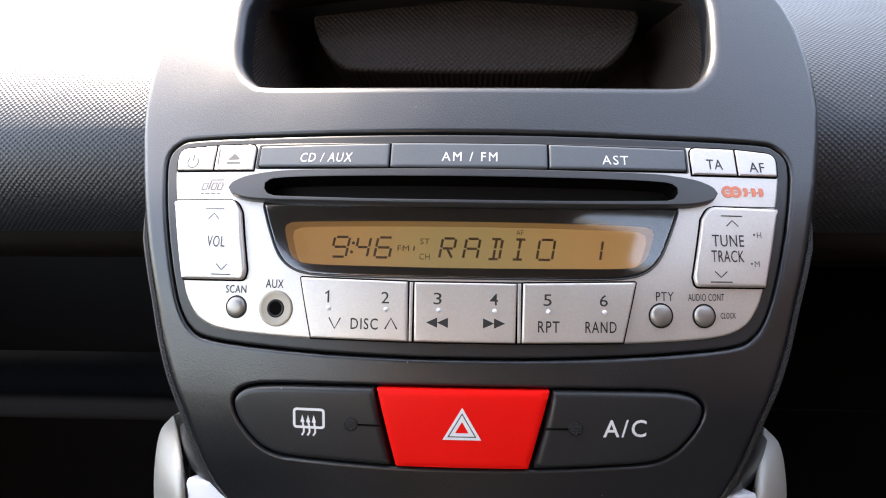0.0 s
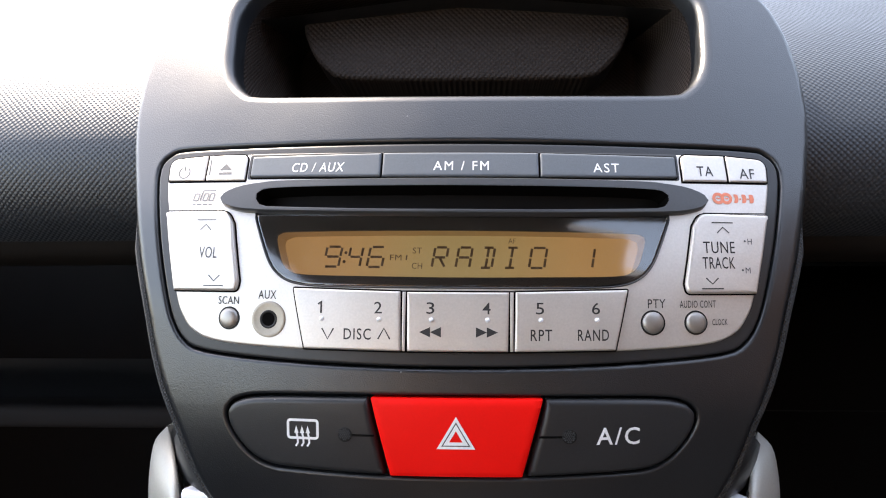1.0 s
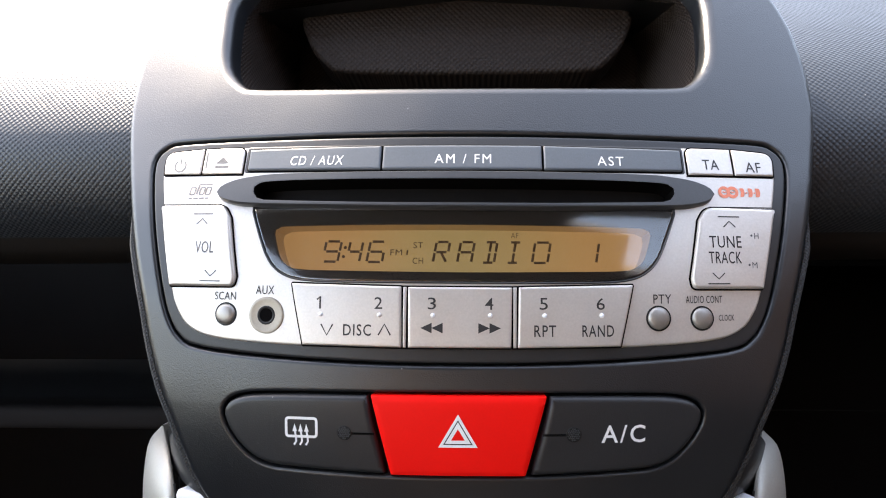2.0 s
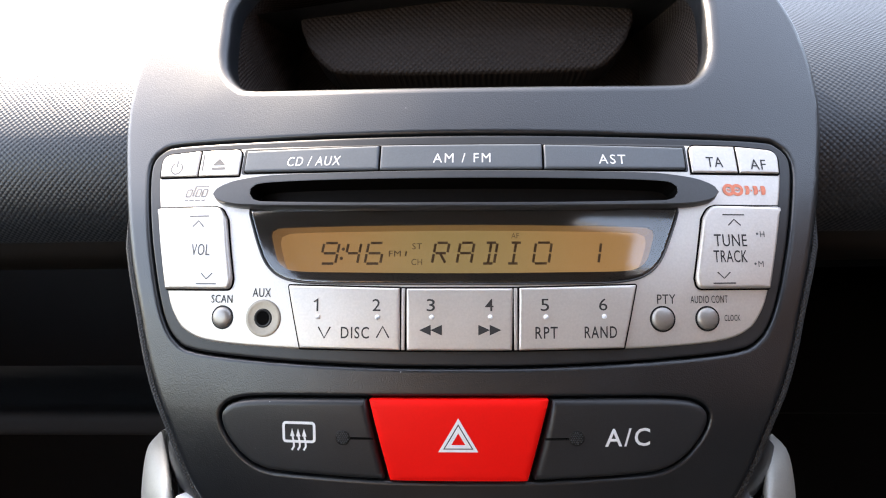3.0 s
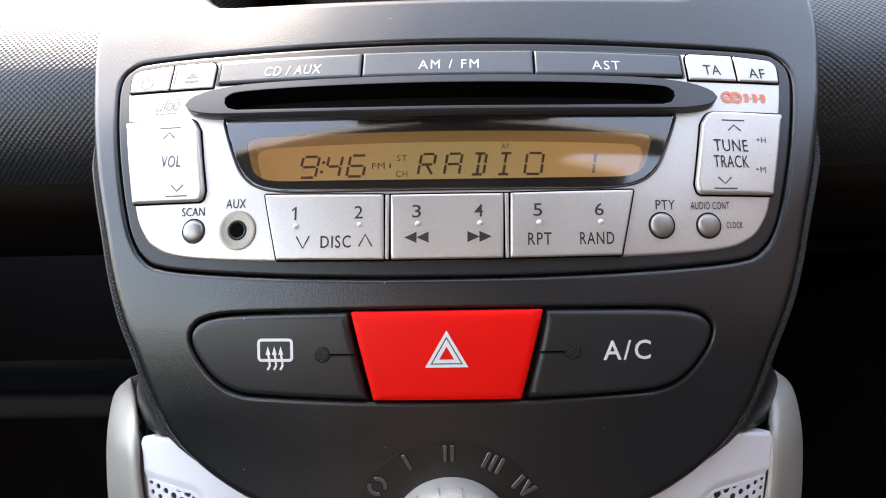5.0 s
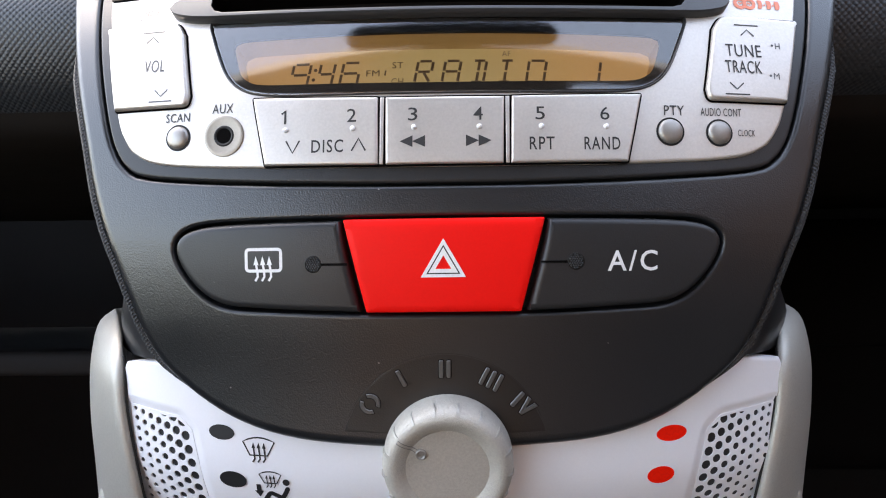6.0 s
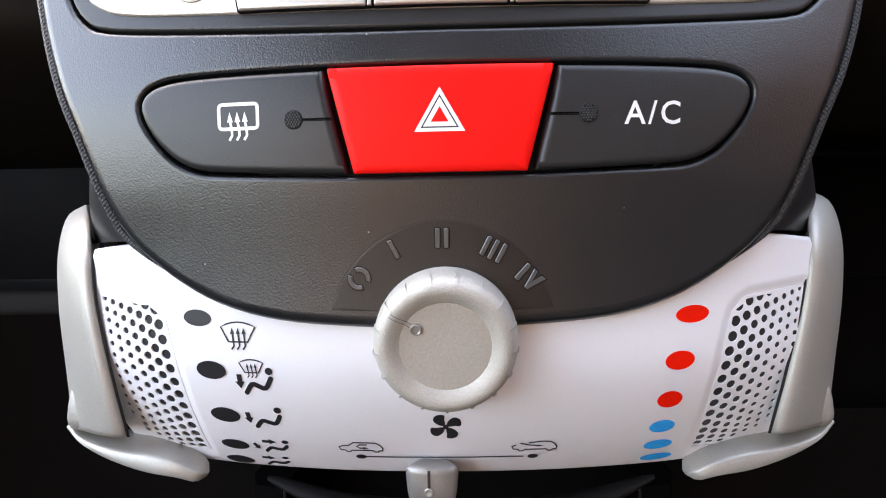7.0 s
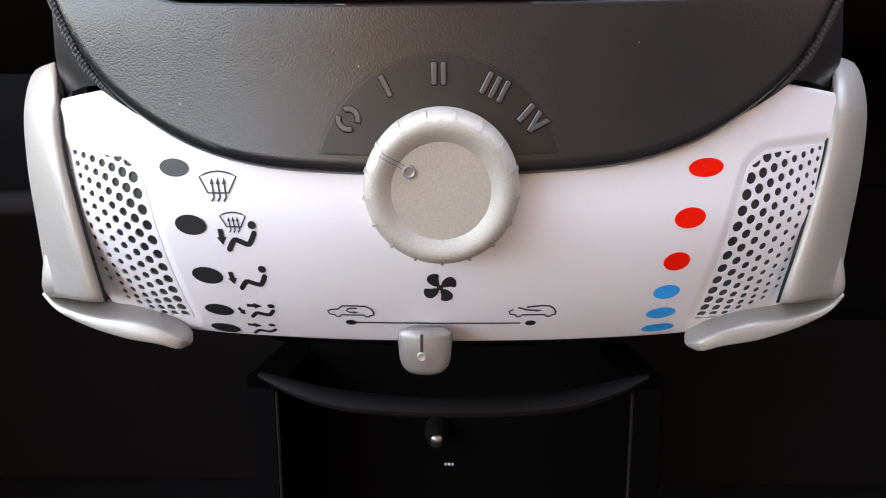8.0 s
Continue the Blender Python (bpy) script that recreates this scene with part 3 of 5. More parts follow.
for side, rocker in ((-1, v_key), (1, t_key)):
    for top in (True, False):
        bm = bmesh.new()
        cu, cv, s = (80.9, 55.0, 1) if top else (76.4, 38.8, -1)
        stroke(bm, [(side * (cu + 3.4), cv + s * 2.0), (side * (cu - 3.4), cv + s * 2.0)], 0.36, 2.18)
        stroke(bm, [(side * cu - 1.9, cv - s * 1.2), (side * cu, cv + s * 0.6), (side * cu + 1.9, cv - s * 1.2)], 0.36, 2.18)
        part("print", settle(bm, console_depth, 0), FAINT if side < 0 else INK, rocker)
lettering("print", "VOL", -79.2, 46.9, 3.5, FAINT, v_key, width=6.2, h=2.18)
lettering("print", "TUNE", 79.2, 49.3, 3.6, INK, t_key, width=10.0, h=2.18)
lettering("print", "TRACK", 78.8, 44.6, 3.6, INK, t_key, width=10.2, h=2.18)
lettering("print", "H", 89.2, 51.2, 1.8, FAINT, t_key, width=1.4, h=2.18)
lettering("print", "M", 87.9, 42.3, 1.8, FAINT, t_key, width=1.6, h=2.18, bold=0.0)
for u, v in ((87.6, 51.3), (86.2, 42.4)):
    bm = bmesh.new()
    patch(bm, ring(u, v, 0.36, n=10), 2.18)
    part("print", settle(bm, console_depth, 0), FAINT, t_key)
# parting lines of the faceplate below and above the rockers
for pts in ([(-97.4, 60.6), (-76, 60.5)], [(76, 60.5), (97.4, 60.6)], [(-98.6, 70.2), (-70, 70.1)], [(70, 70.1), (98.6, 70.2)]):
    bm = bmesh.new()
    stroke(bm, dense(pts, 5)[:-1] if len(pts) > 2 else [pts[0], ((pts[0][0] + pts[1][0]) / 2, (pts[0][1] + pts[1][1]) / 2), pts[1]], 0.35, 0.56)
    part("seam", settle(bm, console_depth, 0), INK, face)

# logos as plain shapes
def emblem(draw, mat):
    bm = bmesh.new()
    draw(bm)
    part("emblem", settle(bm, console_depth, 0), mat, face)


def slanted(u, v, w, hgt, lean=0.22):
    return rounded([(u - w / 2 - lean * hgt / 2, v - hgt / 2, 0.25), (u + w / 2 - lean * hgt / 2, v - hgt / 2, 0.25), (u + w / 2 + lean * hgt / 2, v + hgt / 2, 0.25), (u - w / 2 + lean * hgt / 2, v + hgt / 2, 0.25)], 3)


for u, w in ((-87.0, 1.7), (-83.6, 1.5), (-81.4, 1.5)):
    emblem(lambda bm: stroke(bm, slanted(u, 65.0, w, 2.3), 0.42, 0.62, True), EMBLEM_GREY)
emblem(lambda bm: stroke(bm, [(-85.5, 63.9), (-84.9, 67.0)], 0.55, 0.62), EMBLEM_GREY)
emblem(lambda bm: stroke(bm, [(-85.0, 67.2), (-80.2, 67.2)], 0.4, 0.62), EMBLEM_GREY)
for a, b in ((-88.2, -86.9), (-86.5, -84.8), (-84.4, -82.6), (-82.2, -81.0)):
    emblem(lambda bm: stroke(bm, [(a, 62.6), (b, 62.6)], 0.5, 0.62), EMBLEM_GREY)
for u in (81.5, 84.2):
    emblem(lambda bm: stroke(bm, ring(u, 65.3, 1.45, 1.4, 18), 1.0, 0.62, True), ORANGE_INK)
    emblem(lambda bm: stroke(bm, [(u - 0.5, 65.5), (u + 0.1, 65.2), (u + 0.6, 65.4)], 0.4, 0.63), ORANGE_INK)
for u, lean in ((87.4, 0.2), (90.1, 0.0), (92.6, -0.15)):
    emblem(lambda bm: patch(bm, rounded([(u - 0.8, 63.9, 0.2), (u + 0.5, 63.9, 0.7), (u + 0.8, 65.2, 0.4), (u + 0.7, 66.7, 0.7), (u - 0.8, 66.7, 0.2), (u - 0.55 + lean, 65.3, 0.2)], 3), 0.62), ORANGE_INK)
for u in (88.8, 91.4):
    emblem(lambda bm: patch(bm, ring(u, 65.2, 0.3, n=8), 0.62), ORANGE_INK)

# disc slot with its lens-shaped lip
slot = plate("disc_slot", dense(SLOT, 3), [(0, 0.3), (0, 0.9), (0.15, 2.0), (0.35, 2.8), (0.6, 3.1)], SLOT_GREY, radio, label="lens-shaped grey lip round the disc slot", cut=7.0,
             holes=[(dense(SLIT, 3), [(0, 3.08), (0.1, 3.1)])])
bm = bmesh.new()
throat = dense(SLIT, 3)
bridge(bm, loop(bm, inset(throat, 0.02), 3.09), loop(bm, inset(throat, -0.02), -8.0))
part("slot_throat", settle(bm, console_depth, 0), VOID, slot, "black throat of the disc slot")
bm = bmesh.new()
patch(bm, dense(SLIT, 3), -4.0)
part("slot_shutter", settle(bm, console_depth, 6), SHUTTER, slot, "black slot shutter")

# display: a flush clear cover over a black printed mask, with the display set back behind it
win = plate("display_frame", dense(inset(WINDOW, 0.5), 3), [(0, -10), (0, -0.3), (0.2, 0.0)], GLOSS_BLACK, radio, label="gloss black display frame", cut=7.0,
            holes=[(dense(GLASS, 3), [(0, -0.8), (0, -0.1), (0.1, 0.0)])])
bm = bmesh.new()
rim = dense(inset(WINDOW, -0.1), 3)
steps = [loop(bm, inset(rim, d), h) for d, h in ((0, 0.2), (0.1, 0.8), (0.35, 0.95), (0.6, 0.7), (0.65, -1.5))]
for a, b in zip(steps, steps[1:]):
    bridge(bm, a, b)
part("display_rim", settle(bm, console_depth, 0), SATIN_DARK, radio)
bm = bmesh.new()
guide = dense(inset(GLASS, -0.3), 3)
bridge(bm, loop(bm, guide, -0.85), loop(bm, inset(guide, -0.6), -9.5))
part("light_guide", settle(bm, console_depth, 0), AMBER_WALL, radio, "amber walls behind the display window")
lcd = plate("display", dense(inset(GLASS, -1.2), 4), [(0, -10.0), (0, -9.0)], LCD, radio, label="amber lit display reading 9:46 RADIO 1", cut=8.0)
SEGS = {"a": ((0.12, 2), (0.88, 2)), "b": ((1, 1.92), (1, 1.08)), "c": ((1, 0.92), (1, 0.08)), "d": ((0.12, 0), (0.88, 0)), "e": ((0, 0.92), (0, 0.08)), "f": ((0, 1.92), (0, 1.08)),
        "g": ((0.12, 1), (0.88, 1)), "i": ((0.5, 1.92), (0.5, 1.08)), "l": ((0.5, 0.92), (0.5, 0.08)), "m": ((0.5, 0.92), (0.95, 0.08))}


def glyph(u0, u1, segs):
    bm = bmesh.new()
    for s in segs:
        (a, b), (c, d) = SEGS[s]
        pts = [((u0 - 1.3 + x * (u1 - u0) + 0.56 * y) * 1.017, 44.8 + y * 3.35) for x, y in ((a, b), (c, d))]
        stroke(bm, pts, 0.8, -8.92)
    return part("display_glyph", settle(bm, console_depth, 0), SEGMENT, lcd)


for u0, u1, segs in ((-42.6, -37.6, "abcdfg"), (-34.7, -30.6, "bcfg"), (-28.2, -23.3, "acdefg"), (-7.2, -3.0, "abefgm"), (0.4, 4.7, "abcefg"), (8.0, 11.8, "abcdil"),
                     (15.6, 19.4, "adil"), (23.6, 28.4, "abcdef"), (39.8, 43.6, "bc")):
    glyph(u0, u1, segs)
bm = bmesh.new()
for v in (46.5, 49.5):
    patch(bm, ring(-38.0 + (v - 44.2) * 0.16, v, 0.55, n=10), -8.92)
part("display_glyph", settle(bm, console_depth, 0), SEGMENT, lcd)
for text, u, v, hgt, wid in (("FM", -18.8, 46.1, 1.9, 3.8), ("ST", -11.9, 48.5, 2.0, 3.1), ("CH", -11.9, 43.4, 2.0, 3.4), ("AF", 18.3, 51.9, 1.7, 2.4)):
    lettering("display_glyph", text, (u - 1.3) * 1.017, v + 1.9, hgt, SEGMENT, lcd, width=wid, h=-8.92, bold=0.0)
bm = bmesh.new()
stroke(bm, [(-17.0, 47.2), (-16.8, 48.8)], 0.45, -8.92)
part("display_glyph", settle(bm, console_depth, 0), SEGMENT, lcd)
cover = plate("display_cover", dense(inset(WINDOW, 0.62), 4), [(0, 0.1), (0, 0.3), (0.15, 0.4)], PANE, radio, label="clear display cover", cut=2.5)
cover.visible_shadow = False

# preset keys
for pts, kw in (([(-46.3, 18.7, 0.3), (-16.6, 18.35, 0.3), (-16.9, 35.9, 0.3), (-50.2, 36.6, 0.3)], "12"), ([(-14.7, 18.35, 0.3), (15.2, 18.35, 0.3), (15.5, 35.8, 0.3), (-14.9, 35.8, 0.3)], "34"),
                ([(17.1, 18.35, 0.3), (46.9, 18.7, 0.3), (50.8, 36.6, 0.3), (17.4, 35.9, 0.3)], "56")):
    k = key("preset_key", rounded(pts, 3), SILVER, 1.5, 0.6, -0.3, label="silver preset key")
    us = {"12": (-41.1, -23.5), "34": (-7.8, 8.8), "56": (24.5, 41.0)}[kw]
    for ch, u in zip(kw, us):
        if ch == "1":
            bm = bmesh.new()
            stroke(bm, [(u - 0.9, 31.9), (u + 0.1, 32.85), (u + 0.1, 29.3)], 0.55, 1.58)
            part("print", settle(bm, console_depth, 0), INK, k)
        else:
            lettering("print", ch, u, 31.1, 3.4, INK, k, h=1.58, width=2.4)
        bm = turned(bmesh.new(), [(0.7, 1.3), (0.66, 1.85), (0.42, 2.1), (0.2, 2.2)], 14, (u + 0.3, 27.7), None)
        part("nub", stand(bm, console_depth, u + 0.3, 27.7), WHITE, k, "small white raised dot")
    bm = bmesh.new()
    if kw == "12":
        stroke(bm, [(-40.6, 24.9), (-38.8, 21.7), (-37.0, 24.9)], 0.45, 1.58)
        stroke(bm, [(-23.4, 21.9), (-21.6, 25.1), (-19.8, 21.9)], 0.45, 1.58)
    elif kw == "34":
        for u, s in ((-7.7, -1), (9.0, 1)):
            for o in (-1.7, 1.5):
                patch(bm, [(u + o - s * 1.6, 22.6), (u + o - s * 1.6, 25.6), (u + o + s * 1.7, 24.1)][::s], 1.58)
    if kw != "56":
        part("print", settle(bm, console_depth, 0), INK, k)
    else:
        bm.free()
    for text, u, wid in {"12": (("DISC", -29.7, 8.3),), "34": (), "56": (("RPT", 24.9, 6.3), ("RAND", 40.2, 9.2))}[kw]:
        lettering("print", text, u, 23.3, 3.35, INK, k, width=wid, h=1.58, bold=0.008, space=1.15)
for u in (-15.8, 16.3):
    key("divider", [(u - 0.45, 18.4), (u + 0.45, 18.4), (u + 0.5, 35.8), (u - 0.5, 35.8)], SILVER, 1.2, 0.2)

# round buttons and the socket
for name, u, v, r, text, tu, tv, th, tw in (("scan_button", -71.3, 27.2, 3.15, "SCAN", -71.7, 32.6, 2.4, 7.0), ("programme_button", 58.4, 26.8, 3.3, "PTY", 59.6, 32.5, 2.7, 5.4),
                                            ("audio_button", 71.6, 26.7, 3.2, "AUDIO CONT", 72.3, 32.3, 2.2, 11.2)):
    bm = turned(bmesh.new(), [(r + 0.5, 0.3), (r + 0.45, 0.62), (r + 0.05, 0.62)], 32, (u, v), None)
    k = part("button_well", stand(bm, console_depth, u, v), BLACK, radio)
    bm = turned(bmesh.new(), [(r, 0.1), (r, 0.5), (r * 0.985, 0.75), (r * 0.94, 1.05), (r * 0.85, 1.3), (r * 0.7, 1.52), (r * 0.5, 1.68), (r * 0.25, 1.77), (0.2, 1.8)], 32, (u, v), None)
    part(name, stand(bm, console_depth, u, v), BUTTON, radio, "domed silver round button")
    lettering("print", text, tu, tv, th, INK, face, width=tw, h=0.62)
lettering("print", "CLOCK", 79.1, 26.8, 1.8, INK, face, width=4.8, h=0.62)
lettering("print", "AUX", -58.8, 34.5, 2.6, INK, face, width=5.9, h=0.62)
bm = turned(bmesh.new(), [(5.6, 0.3), (5.5, 0.75), (5.0, 0.9), (4.6, 0.82), (3.4, 0.68), (2.0, 0.66)], 36, (-58.1, 27.1), None)
sock = part("aux_socket", stand(bm, console_depth, -58.1, 27.1), WASHER, radio, "round auxiliary socket")
bm = bmesh.new()
prof = [(2.95, 0.3), (2.85, 0.72), (2.5, 0.86), (2.1, 0.74), (1.85, 0.5)]
rings = [[bm.verts.new((-58.1 + r * math.cos(math.pi * i / 14), 27.1 + r * math.sin(math.pi * i / 14), h)) for i in range(28)] for r, h in prof]
for a, b in zip(rings, rings[1:]):
    bridge(bm, a, b)
part("collar", stand(bm, console_depth, -58.1, 27.1), BLACK, sock)
bm = turned(bmesh.new(), [(2.3, 0.4), (2.2, 0.7)], 24, (-58.1, 27.1), None)
part("bore", stand(bm, console_depth, -58.1, 27.1), VOID, sock)

# ---- switches ----
SIDE = smooth([(26.6, 4.4), (45, 4.2), (58, 3.85), (65, 3.1), (69.3, 1.5), (71.3, -1.2), (70.9, -4.4), (69.0, -8.2), (66.0, -12.0), (62.3, -15.1), (57.3, -17.2), (50, -18.0), (35, -18.75), (21.4, -19.2)], 1.3, closed=False) + [(22.4, -15.1), (23.35, -11.2), (24.3, -7.3), (25.2, -3.4)]
soft_edge = [(0, -4), (0, -0.9), (0.2, -0.1), (0.6, 0.45), (1.1, 0.7), (1.6, 0.8)]
hz = thing("hazard_switch", (0, 0.004, -0.008), "red hazard warning switch with a white triangle", "car switch", "switches below the radio")
HAZ = rounded([(-25.7, 4.6, 0.5), (-19.8, -19.2, 0.5), (19.8, -19.2, 0.5), (25.7, 4.6, 0.5)], 3)
plate("lens", dense(HAZ, 3), [(0, -4), (0, 0.2), (0.25, 0.8), (0.9, 1.15), (2.0, 1.2)], RED, hz, cut=7.0)
for a, b in ((6.6, 4.95), (4.35, 2.3)):
    tri = [[(r * math.cos(radians(t)), -6.95 + 0.98 * r * math.sin(radians(t))) for t in (90, 210, 330)] for r in (a, b)]
    bm = bmesh.new()
    o, i = loop(bm, tri[0], 1.3), loop(bm, tri[1], 1.3)
    bridge(bm, o, i)
    part("warning_triangle", settle(bm, console_depth, 2), WHITE_INK, hz)
bm = bmesh.new()
o, i = loop(bm, [(4.95 * math.cos(radians(t)), -6.95 + 4.85 * math.sin(radians(t))) for t in (90, 210, 330)], 1.27), loop(bm, [(4.35 * math.cos(radians(t)), -6.95 + 4.26 * math.sin(radians(t))) for t in (90, 210, 330)], 1.27)
bridge(bm, o, i)
part("warning_outline", settle(bm, console_depth, 2), BLACK_INK, hz)

heat = thing("heated_window_switch", (-0.045, 0.006, -0.008), "charcoal heated rear window switch with a white symbol", "car switch", "switches below the radio")
cool = thing("air_conditioning_switch", (0.045, 0.006, -0.008), "charcoal air conditioning switch lettered in white", "car switch", "switches below the radio")
for sw, pts, s in ((heat, flip(SIDE), -1), (cool, SIDE, 1)):
    plate("cap", pts if area(pts) > 0 else list(reversed(pts)), soft_edge, SATIN_DARK, sw, cut=7.0)
    bm = turned(bmesh.new(), [(2.25, 0.3), (2.2, 0.9), (1.95, 1.0), (1.9, 0.82), (0.4, 0.86)], 24, (s * 33.4, -6.6), None)
    lens = part("indicator", stand(bm, console_depth, s * 33.4, -6.6), BLACK, sw, "dark round lens with fine beads")
    for row in range(-3, 4):
        for col in range(-3, 4):
            at = Vector((s * 33.4 + 0.62 * col + 0.31 * (row % 2), -6.6 + 0.54 * row))
            if (at - Vector((s * 33.4, -6.6))).length < 1.75:
                bm = turned(bmesh.new(), [(0.27, 0.8), (0.22, 0.98), (0.1, 1.05)], 8, tuple(at), None)
                part("bead", stand(bm, console_depth, s * 33.4, -6.6), PIPING, lens)
    bm = bmesh.new()
    stroke(bm, [(s * 31.2, -6.6), (s * 28, -6.6), (s * 24.4, -6.6)], 0.42, 0.86)
    stroke(bm, [(s * 31.2, -6.95), (s * 28, -6.95), (s * 24.4, -6.95)], 0.18, 0.87)
    part("groove", settle(bm, console_depth, 0), VOID, sw)
lettering("print", "A/C", 47.8, -6.6, 5.2, WHITE_INK, cool, width=12.8, h=0.9, bold=0.01, space=1.2)
bm = bmesh.new()
stroke(bm, rounded([(-51.1, -8.1, 0.9), (-41.8, -8.1, 0.9), (-41.8, -2.6, 0.9), (-51.1, -2.6, 0.9)], 4), 0.8, 0.9, True)
for u in (-48.2, -46.4, -44.6):
    stroke(bm, [(u - 0.55, -10.7), (u + 0.15, -9.6), (u + 0.1, -8.2), (u - 0.25, -6.4)], 0.6, 0.91)
    patch(bm, [(u - 0.95, -6.6), (u + 0.45, -6.6), (u - 0.3, -4.3)], 0.91)
part("print", settle(bm, console_depth, 0), WHITE_INK, heat)

# ---- climate panel ----
climate = thing("climate_panel", (0, 0.03, -0.105), "white plastic heater control panel with perforated ends", "car heater panel")
PANEL = mirrored([(0, -32.4), (60, -32.6), (80, -33.6), (97.5, -35.1), (99.5, -39.5), (99.3, -60), (98.3, -80), (96, -93), (87, -98.8), (60, -99.8), (30, -100.4), (0, -100.6)])
GRILLE = [(73.4, -53.6, 3.0), (77.2, -50.2, 3), (95.2, -47.9, 0.5), (94.8, -62, 0), (93.9, -79, 0), (91.0, -89.6, 0.5), (84.4, -94.6, 0.5), (69.0, -94.6, 1.0), (69.4, -84.0, 0), (70.3, -73.0, 0), (71.6, -62.5, 0)]
gr_r = dense(rounded(GRILLE, 4), 4)
gr_l = [(-u, v) for u, v in reversed(gr_r)]
body = plate("panel", dense(PANEL, 4), round_edge(1.2, -8, 0, 3), WHITE, climate, climate_depth, cut=5.0,
             holes=[(g, [(0, -0.72), (0.6, -0.66), (1.4, -0.42), (2.2, -0.16), (3.0, 0)]) for g in (gr_r, gr_l)])


def inside(p, poly):
    odd = False
    for a, b in zip(poly, poly[1:] + poly[:1]):
        if (a[1] > p[1]) != (b[1] > p[1]) and p[0] < (b[0] - a[0]) * (p[1] - a[1]) / (b[1] - a[1]) + a[0]:
            odd = not odd
    return odd


LATTICE = {-1: ((75.47, 3.235, -0.0268, -0.966, 0.0781, 0.049, -0.0014, -0.0022), (-55.50, 1.322, -0.035, -4.051, -0.011, 0.1916, -0.0125, 0.006)),
           1: ((74.42, 3.214, -0.0587, -0.725, 0.0464, 0.034, 0.0008, -0.001), (-56.34, 1.320, -0.0342, -3.969, -0.0087, 0.1909, -0.013, 0.0061))}


def grille(side, outline):
    holes = []
    keep = inset(gr_r, 0.25)

    def slope(v):
        return (climate_depth(0.08, (v + 0.5) / 1000) - climate_depth(0.08, (v - 0.5) / 1000)) / 0.001

    # a slanting lattice: columns shrink outwards, rows close up where the panel turns under
    ku, kv = LATTICE[side]
    for col, r in enumerate((1.44, 1.30, 1.17, 1.06, 0.95, 0.86, 0.78, 0.70, 0.64)):
        for row in range(-3, 14):
            terms = (1, col, col * col, row, row * row, col * row, col * row * row, row ** 3)
            u, v = sum(k * t for k, t in zip(ku, terms)), sum(k * t for k, t in zip(kv, terms))
            cut = [p for p in ring(u, v, r, r / (1 + slope(v) ** 2) ** 0.4, 16) if inside(p, keep)]
            if len(cut) > 4 and abs(area(cut)) > 0.4 * r:
                holes.append(([(side * p[0], p[1]) for p in cut][::side], [(0, -0.95), (0, -0.6), (0.05, -0.55)]))
    outline = inset(outline, -0.3)
    g = plate("grille", outline, [(0, -0.95), (0, -0.55)], WHITE, climate, climate_depth, "white perforated end", cut=0, holes=holes)
    bm = bmesh.new()
    patch(bm, outline, -0.98)
    part("grille_backing", settle(bm, climate_depth, 5), BLACK_INK, g)


grille(1, gr_r)
grille(-1, gr_l)


def spot(u, v, ru, rv, mat, turn=0.0):
    bm = bmesh.new()
    patch(bm, ring(u, v, ru, rv, 28, turn), 0.12)
    part("indicator_oval", settle(bm, climate_depth, 0), mat, climate)


for u, v, ru, rv in ((-63.0, -53.3, 4.0, 2.15), (-60.2, -67.0, 4.2, 2.5), (-58.9, -80.2, 4.3, 2.35), (-59.1, -90.5, 4.2, 1.8), (-60.0, -96.9, 4.4, 1.6)):
    spot(u, v, ru, rv, BLACK_INK, -4)
for u, v, ru, rv, mat in ((61.8, -53.8, 4.4, 2.2, RED_INK), (59.1, -65.5, 3.9, 2.5, RED_INK), (57.9, -76.3, 3.4, 2.4, RED_INK), (57.5, -84.7, 3.5, 2.0, BLUE_INK), (57.9, -91.1, 4.0, 1.7, BLUE_INK), (58.9, -96.2, 4.6, 1.4, BLUE_INK)):
    spot(u, v, ru, rv, mat, 4)


def printed(draw, mat=BLACK_INK):
    bm = bmesh.new()
    draw(bm)
    part("symbol", settle(bm, climate_depth, 0), mat, climate)


def screen(bm, u, v, s, w=0.42):
    """A windscreen outline with three wavy arrows."""
    top = [(u + s * x, v + s * (1.75 + 1.25 * (1 - (x / 4.8) ** 2))) for x in (-4.8, -3.2, -1.6, 0, 1.6, 3.2, 4.8)]
    low = [(u + s * x, v + s * -2.15) for x in (2.7, 0, -2.7)]
    stroke(bm, top + low, w, 0.12, True)
    for k in (-1.55, 0.05, 1.65):
        x = u + s * k
        stroke(bm, [(x - 0.35 * s, v - 4.2 * s), (x + 0.35 * s, v - 3.2 * s), (x + 0.25 * s, v - 2.0 * s), (x, v + 0.2 * s)], 0.48 * s, 0.13)
        patch(bm, [(x - 0.6 * s, v - 0.1 * s), (x + 0.55 * s, v - 0.1 * s), (x - 0.05 * s, v + 1.6 * s)], 0.13)


def seat_mark(bm, pts, w, head, hr):
    """A bent bar with a dot over it."""
    knee = smooth(pts, 0.7, closed=False)
    stroke(bm, knee, w, 0.12)
    for end in (knee[0], knee[-1]):
        patch(bm, ring(*end, w / 2, n=10), 0.123)
    patch(bm, ring(*head, hr[0], hr[1], 14), 0.12)


